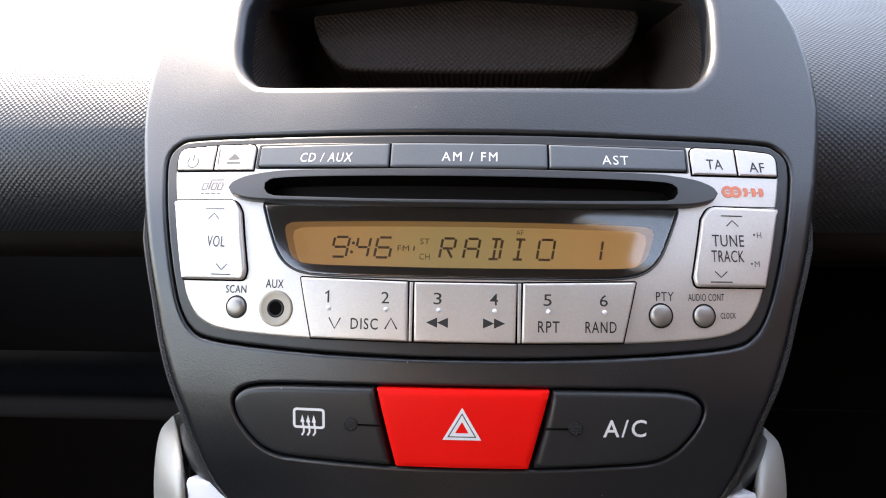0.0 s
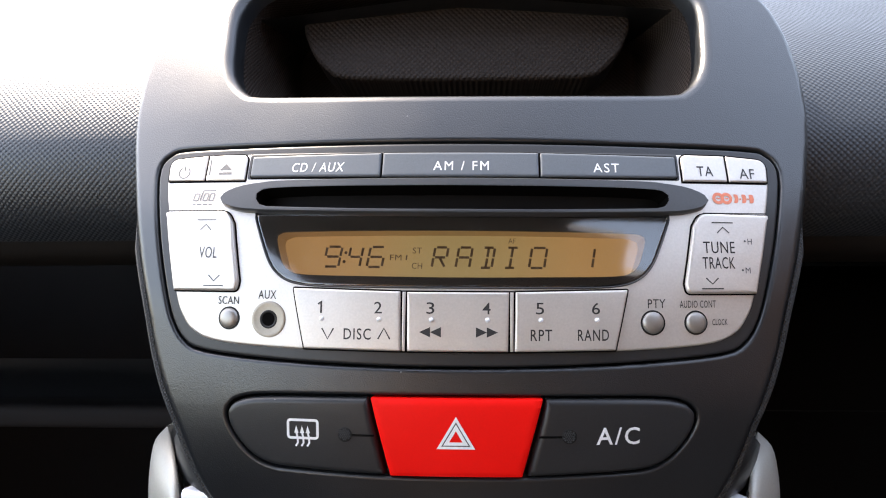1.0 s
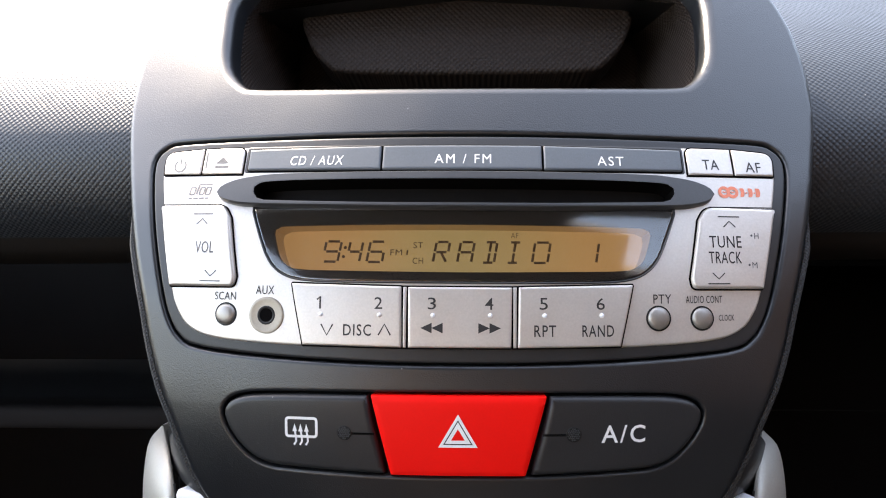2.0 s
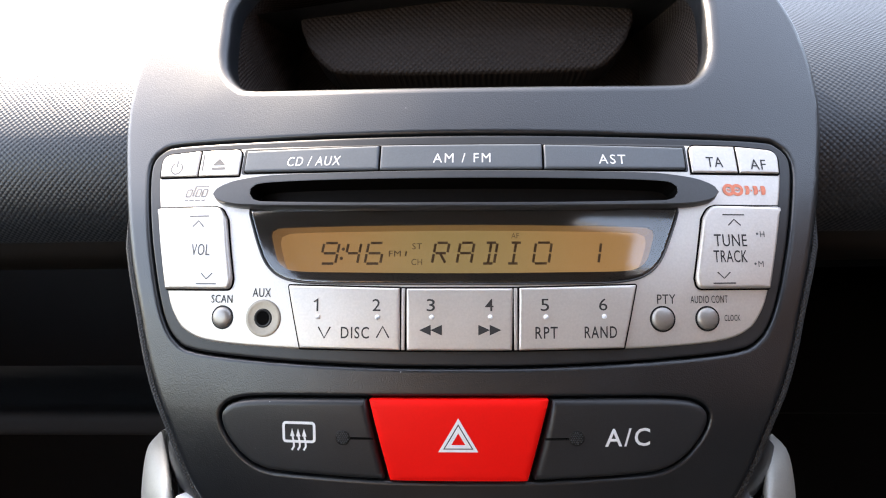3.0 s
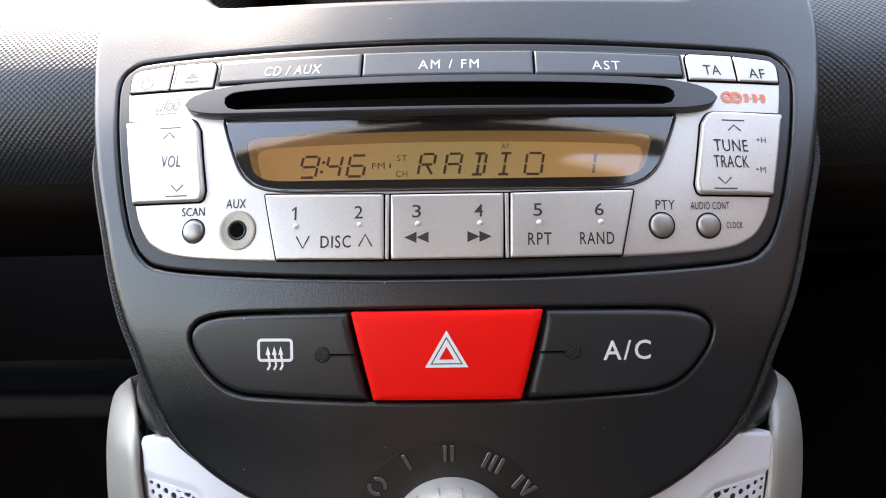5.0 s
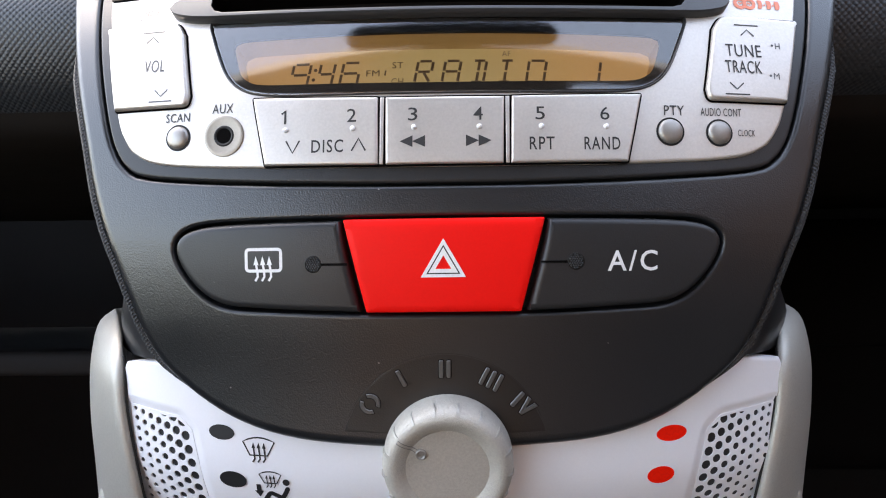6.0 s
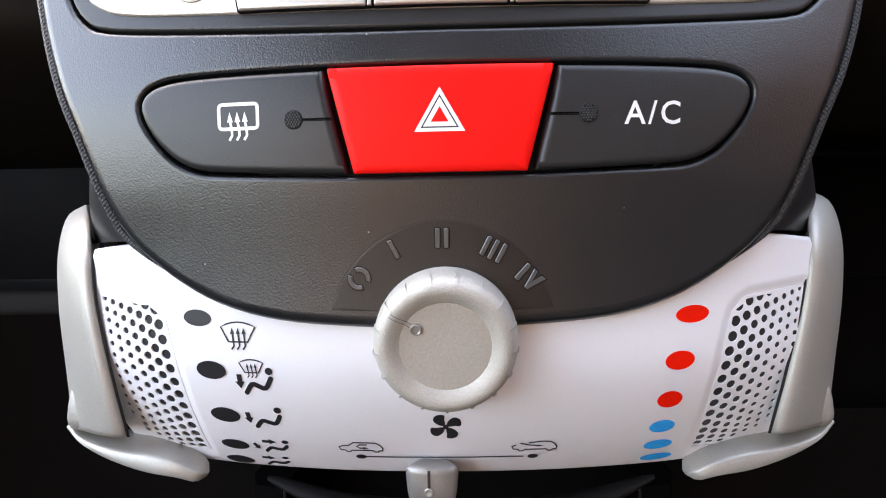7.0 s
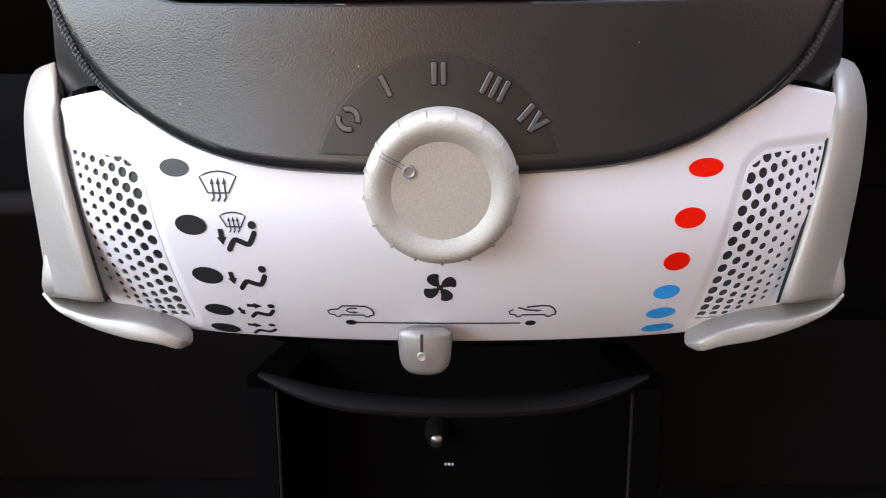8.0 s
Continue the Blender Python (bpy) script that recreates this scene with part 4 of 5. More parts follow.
def arrow(bm, u, v, dx, dy, w=1.1):
    d = Vector((dx, dy))
    n = Vector((-d.y, d.x)).normalized()
    p, d1 = Vector((u, v)), d * 0.5
    patch(bm, [tuple(q) for q in (p - n * w * 0.5, p + d1 - n * w * 0.5, p + d1 + n * w * 0.5, p + n * w * 0.5)], 0.12)
    patch(bm, [tuple(q) for q in (p + d1 - n * w, p + d, p + d1 + n * w)], 0.125)


printed(lambda bm: screen(bm, -51.8, -57.2, 0.98))
printed(lambda bm: screen(bm, -48.8, -65.9, 0.68, 0.36))
printed(lambda bm: (seat_mark(bm, [(-51.0, -73.0), (-49.2, -70.6), (-47.4, -71.1), (-45.6, -71.6), (-43.9, -68.9)], 1.35, (-44.2, -66.9), (1.05, 1.0)), arrow(bm, -52.5, -67.9, 0.1, -4.0, 1.35)))
printed(lambda bm: (seat_mark(bm, [(-50.3, -83.5), (-48.5, -81.6), (-46.7, -82.0), (-44.8, -82.3), (-43.3, -80.0)], 1.3, (-43.6, -78.1), (1.05, 0.95)), arrow(bm, -52.3, -79.0, 0.3, -3.5, 1.3)))
printed(lambda bm: (seat_mark(bm, [(-50.0, -92.3), (-48.4, -91.0), (-46.8, -91.3), (-45.0, -91.5), (-43.6, -90.2)], 1.05, (-43.8, -88.7), (1.0, 0.65)), arrow(bm, -53.2, -89.6, 1.4, -2.1, 1.1), arrow(bm, -50.5, -88.7, 4.1, -0.1, 0.95)))
printed(lambda bm: (seat_mark(bm, [(-51.6, -98.2), (-49.8, -97.1), (-48.2, -97.4), (-46.6, -97.5), (-45.0, -96.7)], 0.9, (-45.6, -95.1), (1.0, 0.5)), arrow(bm, -52.6, -95.2, 4.0, -0.2, 0.85)))


def fan(bm):
    blade = smooth([(0.35, 0.3), (0.45, 1.5), (1.1, 2.5), (2.2, 3.25), (3.3, 3.0), (4.0, 2.1), (4.1, 0.9), (3.7, 0.2), (2.6, 0.32), (1.2, 0.12)], 0.5)
    for q in range(4):
        c, s = ((1, 0), (0, 1), (-1, 0), (0, -1))[q]
        patch(bm, [(0.3 + 0.98 * (x * c - y * s), -82.6 + 0.92 * (x * s + y * c)) for x, y in blade], 0.12)
    patch(bm, ring(0.3, -82.6, 0.75, n=12), 0.125)


printed(fan)


def car(bm, u, v, looped):
    """A small outline of a car with a bent or straight air arrow."""
    hull = [(-1.9, 1.75), (2.0, 1.75), (4.2, 1.6), (5.3, 0.9), (6.0, -0.2), (5.9, -1.0), (5.0, -1.15), (4.6, -1.6), (3.7, -1.6), (3.3, -1.05), (-2.6, -1.05), (-3.0, -1.6), (-3.9, -1.6), (-4.3, -1.05), (-5.6, -0.8), (-6.0, 0.1), (-4.9, 0.6), (-3.2, 0.75)]
    if looped:
        stroke(bm, [(u + x, v + y) for x, y in hull], 0.42, 0.12, True)
        stroke(bm, [(u + 1.8, v + 1.0), (u - 0.2, v + 1.0), (u - 1.1, v + 0.4), (u - 0.3, v - 0.2), (u + 0.8, v - 0.2)], 0.45, 0.12)
        patch(bm, [(u + 0.7, v + 0.2), (u + 0.7, v - 0.6), (u + 2.2, v - 0.2)], 0.125)
    else:
        stroke(bm, [(u + x, v + y) for x, y in hull[1:-1]], 0.42, 0.12)
        stroke(bm, [(u - 1.6, v + 1.3), (u + 2.0, v + 1.75)], 0.42, 0.12)
        stroke(bm, [(u - 3.8, v + 1.2), (u - 1.4, v + 0.5), (u + 1.2, v + 0.25)], 0.45, 0.12)
        patch(bm, [(u + 0.8, v + 0.6), (u + 0.8, v - 0.1), (u + 2.6, v + 0.2)], 0.125)


printed(lambda bm: car(bm, -22.8, -89.8, True))
printed(lambda bm: car(bm, 23.7, -89.6, False))
printed(lambda bm: (stroke(bm, [(x, -93.3) for x in range(-23, 25, 4)], 0.42), patch(bm, ring(-23.2, -93.3, 1.45, 0.85, 16)), patch(bm, ring(23.6, -93.3, 1.45, 0.85, 16))))

# ---- fan knob ----
knob = thing("fan_speed_knob", (0, 0.008, -0.0575), "round champagne silver fan speed knob", "control knob")
KC = (0.9, -57.3)


def knob_depth(x, z):
    """The plane that the knob turns in: it faces a little downwards."""
    return 0.0112 - 0.24 * (z + 0.0575)



def knob_form(u, v, n=72):
    bm = bmesh.new()
    prof = [(17.0, -4.0), (17.0, 2.0), (16.9, 5.5), (16.6, 7.0), (16.1, 8.3), (15.3, 9.15), (14.3, 9.55), (13.2, 9.45), (12.2, 9.0), (11.4, 8.5), (10.9, 8.15), (10.6, 7.95), (10.4, 7.6)]
    return turned(bm, prof, n, (u, v), None)


part("grip", stand(knob_form(*KC), knob_depth, *KC), KNOB_RIM, knob)
part("dish", stand(turned(bmesh.new(), [(10.9, 7.75), (10.85, 8.0), (10.2, 8.0), (6, 7.95), (1, 7.9)], 64, KC, None), knob_depth, *KC), KNOB_FACE, knob, "sandblasted grey silver disc")
for i in range(17):
    a = radians(360 / 17 * i + 79.8)
    bm = bmesh.new()
    c, s = math.cos(a), math.sin(a)
    quad = []
    for rr, hh in ((16.7, 4.5), (17.15, 5.2), (17.0, 7.2), (16.35, 8.5), (15.2, 9.4)):
        quad.append([bm.verts.new((KC[0] + rr * c - w * s, KC[1] + rr * s + w * c, hh)) for w in (-0.28, 0.28)])
    for (p0, p1), (q0, q1) in zip(quad, quad[1:]):
        bm.faces.new((p0, p1, q1, q0))
    bm.faces.new([p[0] for p in quad])
    bm.faces.new([p[1] for p in reversed(quad)])
    part("rib", stand(bm, knob_depth, *KC), CHAMPAGNE, knob)
dot = (KC[0] - 6.6, KC[1] + 4.4)
bm = bmesh.new()
pr = [(1.45, 8.0), (1.4, 8.5), (1.15, 8.7), (0.85, 8.5), (0.8, 8.2)]
rings = [[bm.verts.new((dot[0] + r * math.cos(math.pi * i / 10), dot[1] + r * math.sin(math.pi * i / 10), h)) for i in range(20)] for r, h in pr]
for a, b in zip(rings, rings[1:]):
    bridge(bm, a, b)
bm.faces.new(rings[-1])
part("pointer_ring", stand(bm, knob_depth, *KC), LEVER, knob)
way = Vector((-0.83, 0.56))
side = Vector((-way.y, way.x))
for off, name, mat in ((0.0, "pointer", KNOB_FACE), (-0.42, "pointer_edge", EMBLEM_GREY), (0.42, "pointer_edge", EMBLEM_GREY)):
    bm = bmesh.new()
    half, pts = (0.36 if off == 0 else 0.09), []
    for r, h in ((9.4, 8.1), (10.8, 8.2), (11.4, 8.6), (12.2, 9.1), (13.2, 9.55), (14.3, 9.65), (15.0, 9.4)):
        pts.append([bm.verts.new((KC[0] + way.x * r + side.x * (off + w), KC[1] + way.y * r + side.y * (off + w), h)) for w in (-half, half)])
    for p, q in zip(pts, pts[1:]):
        bm.faces.new((p[0], p[1], q[1], q[0]))
    part(name, stand(bm, knob_depth, *KC), mat, knob)

# ---- air lever ----
lever = thing("air_lever", (-0.0045, 0.034, -0.105), "small champagne silver slide lever below the heater panel", "slide lever")


def lever_depth(x, z):
    return 0.0245 + 0.22 * (z + 0.095) * (z + 0.095) * 100 + 34 * (x + 0.0045) ** 2


LEV = smooth([(-10.2, -94.2), (-3.5, -93.9), (3.2, -94.2), (3.6, -99), (2.9, -103.5), (0.6, -106.0), (-3.5, -106.6), (-7.6, -106.0), (-9.9, -103.5), (-10.6, -99)], 1.2)
plate("grip", LEV, [(0, -9), (0, -0.9), (0.3, -0.2), (0.9, 0.2), (1.8, 0.35)], LEVER, lever, lever_depth, cut=3.0)
bm = bmesh.new()
stroke(bm, [(-4.2, -94.8), (-4.2, -97), (-4.2, -99.6)], 0.75, 0.42)
part("groove", settle(bm, lever_depth, 0), INK, lever)
bm = slab(bmesh.new(), ring(-4.2, -100.6, 1.2, n=18), [(0, 0.2), (0, 0.6), (0.2, 0.75), (0.5, 0.6)])
part("pointer_ring", settle(bm, lever_depth, 0), CHAMPAGNE, lever)


# ---- silver brackets ----
def blend(rows, t):
    ks = [r[0] for r in rows]
    return [curve_through(t, ks, [r[i] for r in rows]) for i in range(1, len(rows[0]))]


ARM_IN = [(0.0, -113.6, 58, -20.9), (0.12, -105.0, 43.5, -25.9), (0.25, -98.4, 32.5, -34.5), (0.45, -96.0, 30.0, -49), (0.72, -92.2, 31.5, -71), (0.93, -89.8, 34, -85.5), (1.0, -89.6, 35, -88.6)]
ARM_OUT = [(0.0, -114.4, 59, -20.8), (0.12, -116.2, 52, -24.8), (0.25, -115.2, 45.5, -34.6), (0.45, -114.8, 44.5, -50.4), (0.72, -113.0, 45, -70.4), (0.93, -111.0, 44.5, -84.7), (1.0, -110.4, 44.5, -87.8)]
FOOT = [(0.0, -111.9, 46.0, -87.4, 0.5, 2.5), (0.1, -107.0, 45.5, -90.0, 0.7, 4.8), (0.25, -100.7, 44.5, -92.1, 1.25, 6.0), (0.45, -92.2, 43.0, -94.0, 2.0, 6.6), (0.65, -83.5, 41.5, -95.4, 2.7, 6.6), (0.82, -75.3, 40.6, -97.4, 2.2, 5.8), (0.93, -71.0, 40.2, -99.6, 1.7, 4.4), (1.0, -68.2, 40.2, -101.0, 1.4, 3.5)]


def lean(p):
    """The brackets sit a touch askew: the further back, the more to the left."""
    return -0.7 + 0.012 * p.z - 0.06 * (p.y - 32)


def bracket(side, label):
    br = thing("bracket", (side * 0.108, 0.05, -0.06), label, "trim bracket", "silver brackets beside the heater panel")
    bm = bmesh.new()
    secs = []
    for k in range(29):
        t = k / 28
        a, b = Vector(blend(ARM_IN, t)), Vector(blend(ARM_OUT, t))
        w = (a - b).length
        sec = [a + Vector((-min(9.0, 0.6 * w), 14, 0)), a + Vector((-0.1, 0.8, 0)), a]
        for f, o in ((0.05, 0.09), (0.13, 0.145), (0.24, 0.17), (0.45, 0.175), (0.68, 0.155), (0.87, 0.095), (0.96, 0.04)):
            sec.append(a.lerp(b, f) + Vector((-0.1 * w * o, -w * o * (0.35 + 0.4 * min(t / 0.3, 1)), 0)))
        sec += [b, b + Vector((1.5, 5, 0)), b + Vector((6, 12, 0))]
        secs.append([bm.verts.new(((side * p.x + lean(p)) / 1000, p.y / 1000, p.z / 1000)) for p in sec])
    for p, q in zip(secs, secs[1:]):
        bridge(bm, p, q)
    bm.faces.new(secs[0])
    bm.faces.new(list(reversed(secs[-1])))
    bmesh.ops.recalc_face_normals(bm, faces=bm.faces)
    part("arm", bm, CHAMPAGNE, br, angle=80)
    bm = bmesh.new()
    secs = []
    for k in range(25):
        a = Vector(blend(ARM_IN, 0.24 + 0.76 * k / 24)) + Vector((0.25, 0.15, 0))
        secs.append([bm.verts.new(((side * (a.x + 0.4 * math.cos(q)) + lean(a)) / 1000, (a.y + 0.4 * math.sin(q)) / 1000, a.z / 1000)) for q in (2 * math.pi * i / 8 for i in range(8))])
    for p, q in zip(secs, secs[1:]):
        bridge(bm, p, q)
    bmesh.ops.recalc_face_normals(bm, faces=bm.faces)
    part("seal", bm, BLACK, br, "thin black seal against the white panel")
    bm = bmesh.new()
    secs = []
    for k in range(33):
        t = k / 32
        x, y, z, rz, ry = blend(FOOT, t)
        x2, y2, z2, *_ = blend(FOOT, min(t + 0.01, 1.0))
        x0, y0, z0, *_ = blend(FOOT, max(t - 0.01, 0.0))
        d = Vector((x2 - x0, 0, z2 - z0)).normalized()
        n = Vector((-d.z, 0, d.x))
        end = 1.0 if t < 0.93 else math.sqrt(max(1 - ((t - 0.93) / 0.072) ** 2, 0.02))
        rr, ry = rz * end, ry * end
        sec = []
        for a in (2 * math.pi * i / 24 for i in range(24)):
            back, up = math.copysign(abs(math.cos(a)) ** 0.3, math.cos(a)), math.copysign(abs(math.sin(a)) ** 0.3, math.sin(a))
            sec.append(Vector((x + n.x * rr * up, y + ry * back, z + n.z * rr * up + 0.2 * ry * back)))
        secs.append([bm.verts.new(((side * p.x + lean(p)) / 1000, p.y / 1000, p.z / 1000)) for p in sec])
    for p, q in zip(secs, secs[1:]):
        bridge(bm, p, q)
    bm.faces.new(secs[0])
    bm.faces.new(list(reversed(secs[-1])))
    bmesh.ops.recalc_face_normals(bm, faces=bm.faces)
    part("foot", bm, CHAMPAGNE, br, angle=48)
    bm = bmesh.new()
    o = Vector((-106.1, 47, -81.1))
    bmesh.ops.create_uvsphere(bm, u_segments=20, v_segments=12, radius=1.0)
    for p in bm.verts:
        q = Vector([math.copysign(abs(c) ** 0.6, c) for c in p.co])
        p.co = Vector((side * (o.x + (4.8 - 1.5 * q.z) * q.x) - 2.3, o.y + 7.5 * q.y, o.z + 8.3 * q.z)) / 1000
    bmesh.ops.recalc_face_normals(bm, faces=bm.faces)
    part("heel", bm, CHAMPAGNE, br, angle=70)


bracket(-1, "champagne silver trim bracket hooked round the white panel")
bracket(1, "champagne silver trim bracket hooked round the white panel")


# ---- dashboard ----
def sweep(name, profile, x0, x1, mat, parent, n=24, label=""):
    """A profile (depth, height in metres) drawn out along x."""
    bm = bmesh.new()
    rows = [[bm.verts.new((x0 + (x1 - x0) * i / n, y, z)) for y, z in profile] for i in range(n + 1)]
    for a, b in zip(rows, rows[1:]):
        for i in range(len(a) - 1):
            bm.faces.new((a[i], a[i + 1], b[i + 1], b[i]))
    uv, arc = bm.loops.layers.uv.verify(), {}
    for r in rows:
        run = 0.0
        for i, v in enumerate(r):
            run += (v.co - r[i - 1].co).length if i else 0.0
            arc[v] = run
    for f in bm.faces:
        for lp in f.loops:
            lp[uv].uv = lp.vert.co.x, arc[lp.vert]
    bmesh.ops.recalc_face_normals(bm, faces=bm.faces)
    return part(name, bm, mat, parent, label, angle=60)


PAD = smooth([(0.55, 0.325), (0.42, 0.290), (0.26, 0.240), (0.17, 0.193), (0.115, 0.155), (0.082, 0.126), (0.066, 0.104), (0.060, 0.085), (0.064, 0.067), (0.076, 0.053), (0.10, 0.044), (0.20, 0.040), (0.42, 0.040)], 0.006, closed=False)
for name, x0, x1 in (("dashboard_pad", -0.70, -0.090), ("dashboard_pad", 0.090, 0.70)):
    pad = thing(name, ((x0 + x1) / 2, 0.2, 0.05), "dark dashboard pad with a fine dotted skin", "dashboard", "dashboard pads")
    cutoff = next(i for i, q in enumerate(PAD) if q[1] < 0.056)
    sweep("skin", PAD[:cutoff + 1], x0, x1, DASH, pad)
    sweep("underside", PAD[cutoff:], x0, x1, UNDERSIDE, pad, label="black plastic underside")
top = thing("windscreen_ledge", (0, 0.3, 0.15), "dark dotted ledge between console hood and windscreen", "ledge")
sweep("skin", smooth([(0.55, 0.3245), (0.42, 0.2895), (0.26, 0.2395), (0.17, 0.1925), (0.135, 0.170)], 0.01, closed=False), -0.0895, 0.0895, DASH, top)
shelf = thing("parcel_shelf", (-0.36, 0.3, -0.075), "open parcel shelf under the dashboard, coloured dark for its shade", "car shelf")
sweep("board", [(0.44, -0.0605), (0.2555, -0.0605), (0.2555, -0.0725), (0.44, -0.0725)], -0.70, -0.095, SHADE_BROWN, shelf)
sweep("lip", smooth([(0.262, -0.0585), (0.246, -0.0588), (0.2415, -0.0605), (0.240, -0.064), (0.240, -0.070), (0.2415, -0.0735), (0.246, -0.0745), (0.262, -0.0745)], 0.002, closed=False), -0.70, -0.095, UNDERSIDE, shelf, label="rounded front lip")
knee = thing("knee_panel", (0.36, 0.3, -0.1), "lower dashboard panel coloured near black for its shade", "dashboard")
# both boards take the shade colour, since no light should show here
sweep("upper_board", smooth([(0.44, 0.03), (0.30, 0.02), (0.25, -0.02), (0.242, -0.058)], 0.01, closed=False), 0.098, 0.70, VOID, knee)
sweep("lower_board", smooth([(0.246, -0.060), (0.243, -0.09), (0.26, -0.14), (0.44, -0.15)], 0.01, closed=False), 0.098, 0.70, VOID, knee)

# ---- lower console with its pocket ----
lower = thing("lower_console", (0, 0.24, -0.3), "black lower console with an open pocket", "car console")
bm = bmesh.new()
arc = smooth([(-0.095, 0.172, -0.150), (-0.055, 0.163, -0.1592), (0.0, 0.160, -0.1615), (0.055, 0.163, -0.1592), (0.095, 0.172, -0.150)], 0.008, closed=False)
secs = [[bm.verts.new((x, y + 0.008 * k * math.cos(a), z + 0.0045 * k * math.sin(a))) for k in [1 - 0.75 * (abs(x) / 0.095) ** 6] for a in (2 * math.pi * i / 12 for i in range(12))] for x, y, z in arc]
for p, q in zip(secs, secs[1:]):
    bridge(bm, p, q)
bm.faces.new(secs[0]), bm.faces.new(list(reversed(secs[-1])))
bmesh.ops.recalc_face_normals(bm, faces=bm.faces)
part("lip", bm, LIP, lower, "curved black lip over the pocket")
for side in (-1, 1):
    bm = bmesh.new()
    prof = [(side * x, y) for x, y in ((0.1005, 0.224), (0.0995, 0.219), (0.1015, 0.2165), (0.118, 0.222), (0.125, 0.24), (0.125, 0.33), (0.1005, 0.33))]
    a = [bm.verts.new((x, y, -0.172)) for x, y in prof]
    b = [bm.verts.new((x * 0.97, y + 0.02, -0.575)) for x, y in prof]
    bridge(bm, a, b)
    bm.faces.new(a), bm.faces.new(list(reversed(b)))
    bmesh.ops.recalc_face_normals(bm, faces=bm.faces)
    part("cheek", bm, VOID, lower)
    bm = bmesh.new()
    strip = [[bm.verts.new((side * (0.1000 - 0.0030 * w + dx), 0.2165 + 0.02 * w, z)) for dx in (-0.0009, 0, 0.0009)] for w, z in ((0, -0.173), (0.5, -0.375), (1, -0.575))]
    for p, q in zip(strip, strip[1:]):
        bm.faces.new((p[0], p[1], q[1], q[0])), bm.faces.new((p[1], p[2], q[2], q[1]))
    for p in strip:
        p[1].co.y -= 0.0008
    bmesh.ops.recalc_face_normals(bm, faces=bm.faces)
    part("edge_bead", bm, UNDERSIDE, lower, "grey edge of the pocket")
bm = bmesh.new()
q = [bm.verts.new(p) for p in ((-0.1, 0.30, -0.13), (0.1, 0.30, -0.13), (0.1, 0.32, -0.55), (-0.1, 0.32, -0.55))]
bm.faces.new(q)
# the pocket's inner shade is in this near-black colour
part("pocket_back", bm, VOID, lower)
socket = thing("power_socket", (-0.0115, 0.29, -0.222), "small dark round socket plug in the pocket", "socket plug")
bm = bmesh.new()
prof = [(0.0085, 0.302), (0.0083, 0.291), (0.0062, 0.287), (0.0056, 0.279), (0.004, 0.2765), (0.001, 0.276)]
rings = [[bm.verts.new((-0.0122 + r * math.cos(math.pi * i / 12), y, -0.2265 + r * math.sin(math.pi * i / 12))) for i in range(24)] for r, y in prof]
for a, b in zip(rings, rings[1:]):
    bridge(bm, a, b)
bm.faces.new(rings[-1])
bmesh.ops.recalc_face_normals(bm, faces=bm.faces)
part("plug", bm, BLACK, socket)
bm = bmesh.new()
rings = [[bm.verts.new((-0.0118 + r * math.cos(math.pi * i / 8), y, -0.2245 + 0.7 * r * math.sin(math.pi * i / 8))) for i in range(16)] for r, y in ((0.0040, 0.2765), (0.0038, 0.2755), (0.0028, 0.2748), (0.001, 0.2745))]
for a, b in zip(rings, rings[1:]):
    bridge(bm, a, b)
bm.faces.new(rings[-1])
bmesh.ops.recalc_face_normals(bm, faces=bm.faces)
part("tip", bm, CHROME, socket, "dull metal tip")
for i, w in enumerate((0.0007, 0.0010, 0.0007)):
    bm = bmesh.new()
    x = -0.0066 + i * 0.0025
    q = [bm.verts.new(p) for p in ((x - w, 0.305, -0.2556), (x + w, 0.305, -0.2556), (x + w, 0.305, -0.2538), (x - w, 0.305, -0.2538))]
    bm.faces.new(q)
    part("marking", bm, WHITE_INK, lower, "tiny unreadable white marking")


# ---- floor, bulkhead and roof, with unseen boards added to shape the light ----
def board(name, lo, hi, mat, label, kind="structure"):
    """A plain panel, in the car's own axes; the side and rear ones only shape light."""
    bm = bmesh.new()
    bmesh.ops.create_cube(bm, size=1.0)
    for v in bm.verts:
        v.co = Vector([(a + b) / 2 + c * (b - a) for a, b, c in zip(lo, hi, v.co)])
    bmesh.ops.bevel(bm, geom=bm.edges[:], offset=0.006, segments=2, affect="EDGES")
    me = bpy.data.meshes.new(name)
    bm.to_mesh(me)
    bm.free()
    me.materials.append(mat)
    return tagged(new(name, me), label, "car interior", kind=kind)


board("floor", (-0.75, -1.6, -0.04), (0.75, 0.62, 0.0), CARPET, "carpeted car floor, coloured dark for its shade")
board("wall_front", (-0.75, 0.55, 0.0), (0.75, 0.60, 0.80), SHADE_BROWN, "bulkhead behind the dashboard, coloured dark for its shade")
board("wall_left", (-0.75, -1.6, 0.0), (-0.70, 0.55, 0.62), SIDE_DARK, "unseen left board, its top set to limit side light")
board("wall_right", (0.70, -1.6, 0.0), (0.75, -0.1, 0.60), SHADE_BROWN, "unseen dark right board that keeps light off the console")
board("wall_right_upper", (0.70, -1.6, 0.60), (0.75, -0.1, 1.168), BROWN, "unseen brown right board that blocks light and warms reflections")
board("wall_right_front", (0.70, -0.095, 0.0), (0.75, 0.55, 1.0), SHADE_BROWN, "unseen dark board that blocks light from the right front")
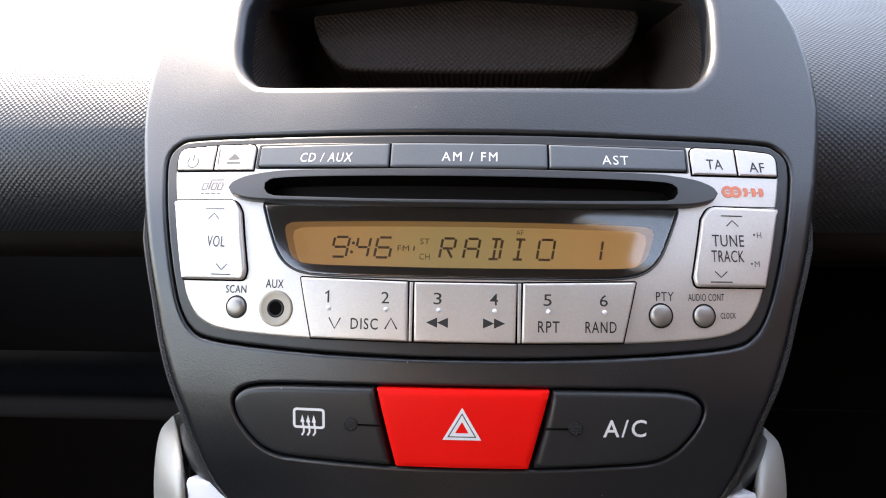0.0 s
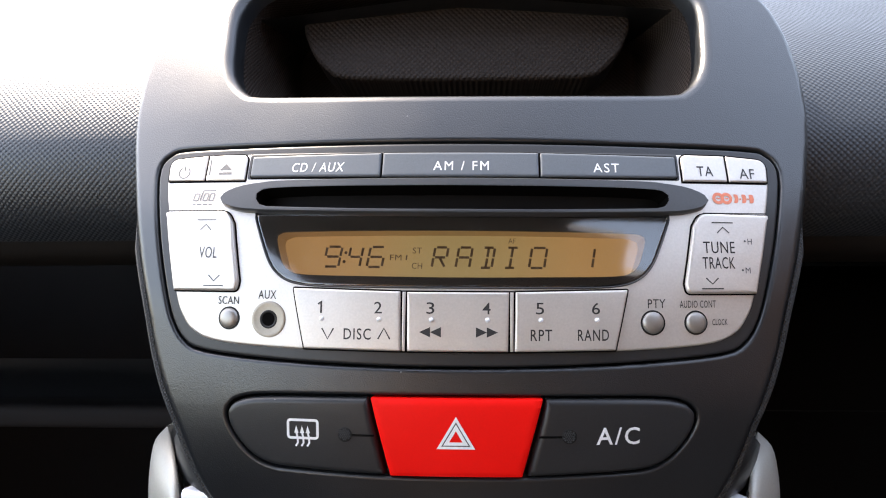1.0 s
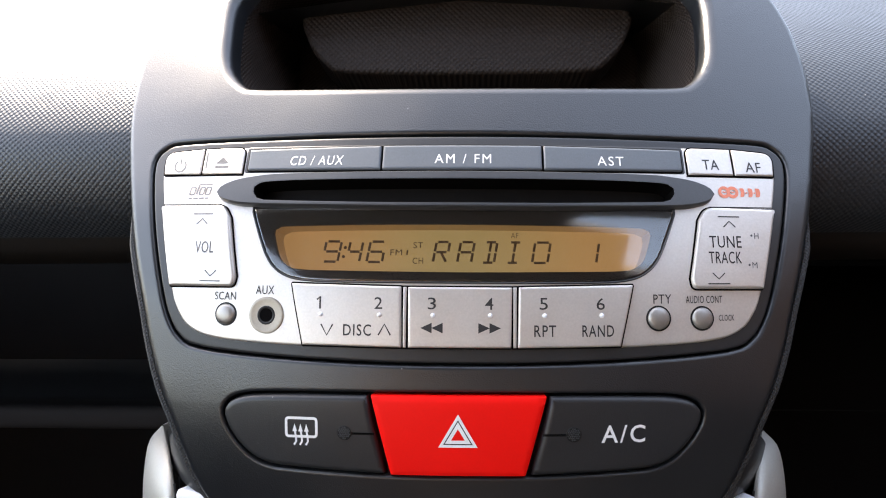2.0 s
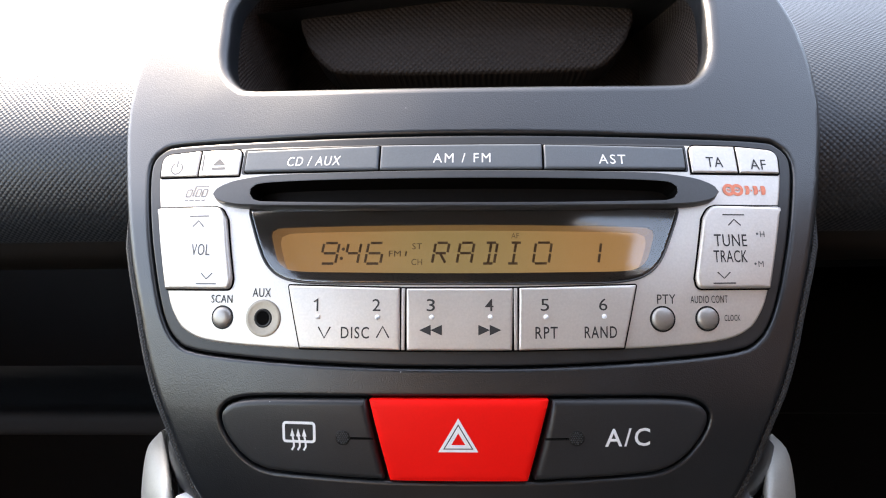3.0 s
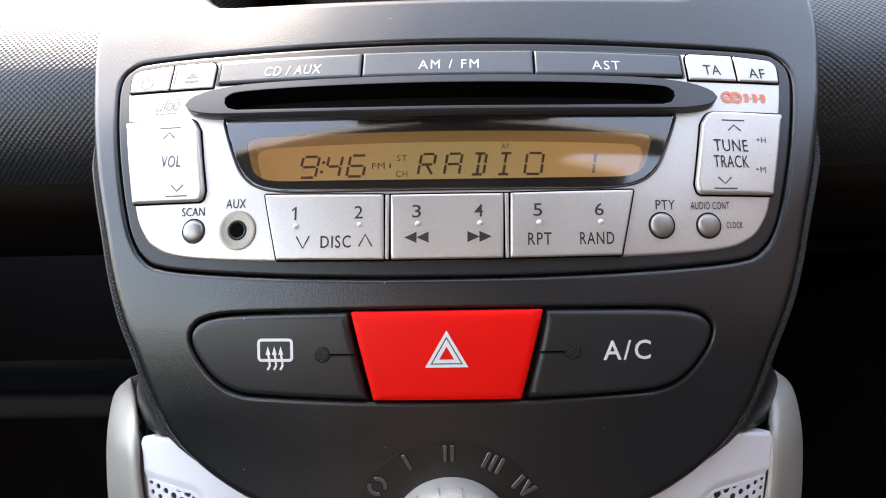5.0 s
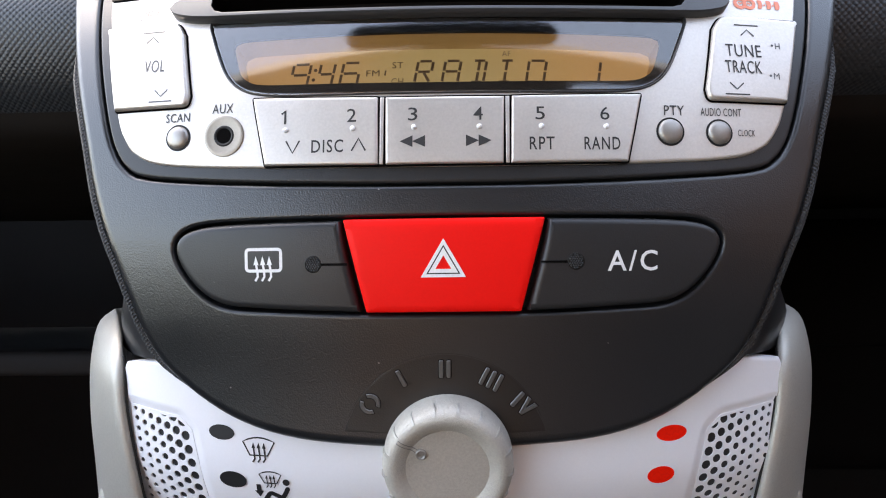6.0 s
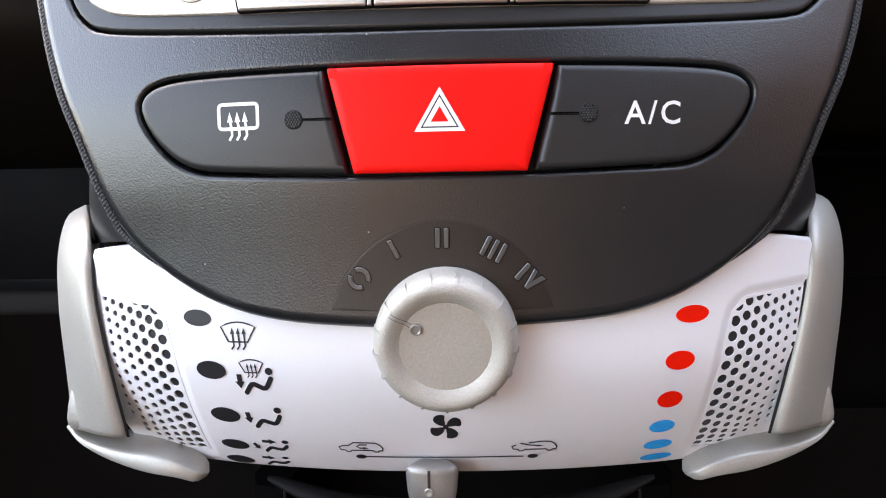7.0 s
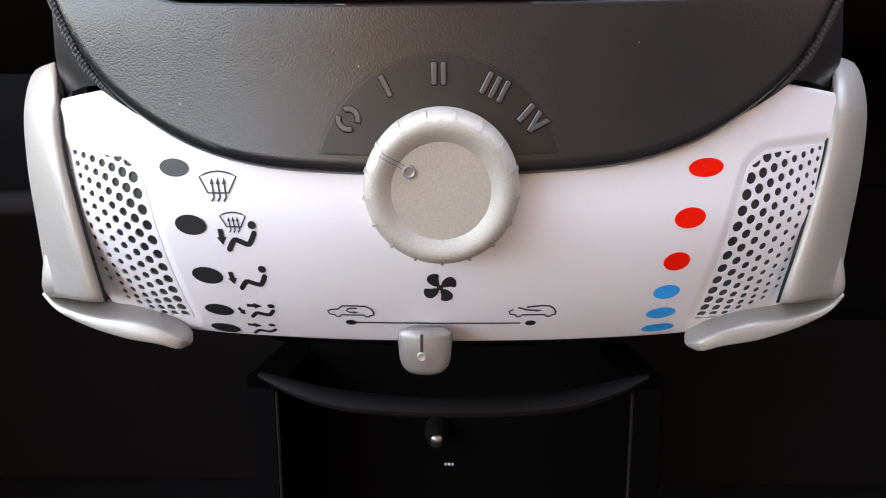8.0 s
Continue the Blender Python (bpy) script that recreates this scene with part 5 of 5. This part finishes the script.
board("wall_rear", (-0.70, -1.6, 0.0), (0.70, -1.5, 0.60), FILL_BROWN, "unseen brown rear board that dims low reflections")
board("wall_rear_upper", (-0.70, -1.6, 0.60), (0.70, -1.5, 1.12), FILL_TAN, "unseen tan rear board that adds warm fill")
# the roof ends over the windscreen in a slightly bowed edge; an added notch on the right lets sky into the display's
# reflection
ROOF = [(-0.54, -1.6), (0.75, -1.6), (0.75, -0.80), (0.47, -0.72), (0.40, -0.48), (0.21, -0.425), (0.25, -0.385), (0.66, -0.355), (0.42, -0.30), (0.2, -0.268), (0.0, -0.25), (-0.2, -0.268), (-0.42, -0.30), (-0.54, -0.318)]
bm = bmesh.new()
rings = [[bm.verts.new((x, y, z)) for x, y in ROOF] for z in (1.17, 1.21)]
bridge(bm, *rings)
faces = [bm.faces.new(r) for r in rings]
bm.normal_update()
bmesh.ops.triangulate(bm, faces=faces)
bmesh.ops.recalc_face_normals(bm, faces=bm.faces)
me = bpy.data.meshes.new("ceiling")
bm.to_mesh(me)
bm.free()
me.materials.append(PALE)
tagged(new("ceiling", me), "grey-brown cloth headlining", "car interior", kind="structure")
mirror = tagged(new("rear_view_mirror"), "dark interior rear view mirror below the headlining", "mirror")
mirror.matrix_world = pose(0, -0.185, 1.115)
bm = slab(bmesh.new(), rounded([(-0.155, -0.035, 0.03), (0.155, -0.035, 0.03), (0.155, 0.035, 0.03), (-0.155, 0.035, 0.03)], 5), [(0.008, -0.022), (0, -0.012), (0, 0.008), (0.004, 0.012)])
bmesh.ops.rotate(bm, verts=bm.verts, cent=(0, 0, 0), matrix=Matrix.Rotation(radians(60), 3, "X"))
BASES[mirror.name] = Vector((0, 0, 0))
part("housing", bm, BLACK, mirror)
bm = bmesh.new()
bmesh.ops.create_cone(bm, cap_ends=True, segments=16, radius1=0.012, radius2=0.009, depth=0.11)
bmesh.ops.rotate(bm, verts=bm.verts, cent=(0, 0, 0), matrix=Matrix.Rotation(radians(52), 3, "X"))
bmesh.ops.translate(bm, verts=bm.verts, vec=(0, -0.042, 0.034))
part("stalk", bm, BLACK, mirror)
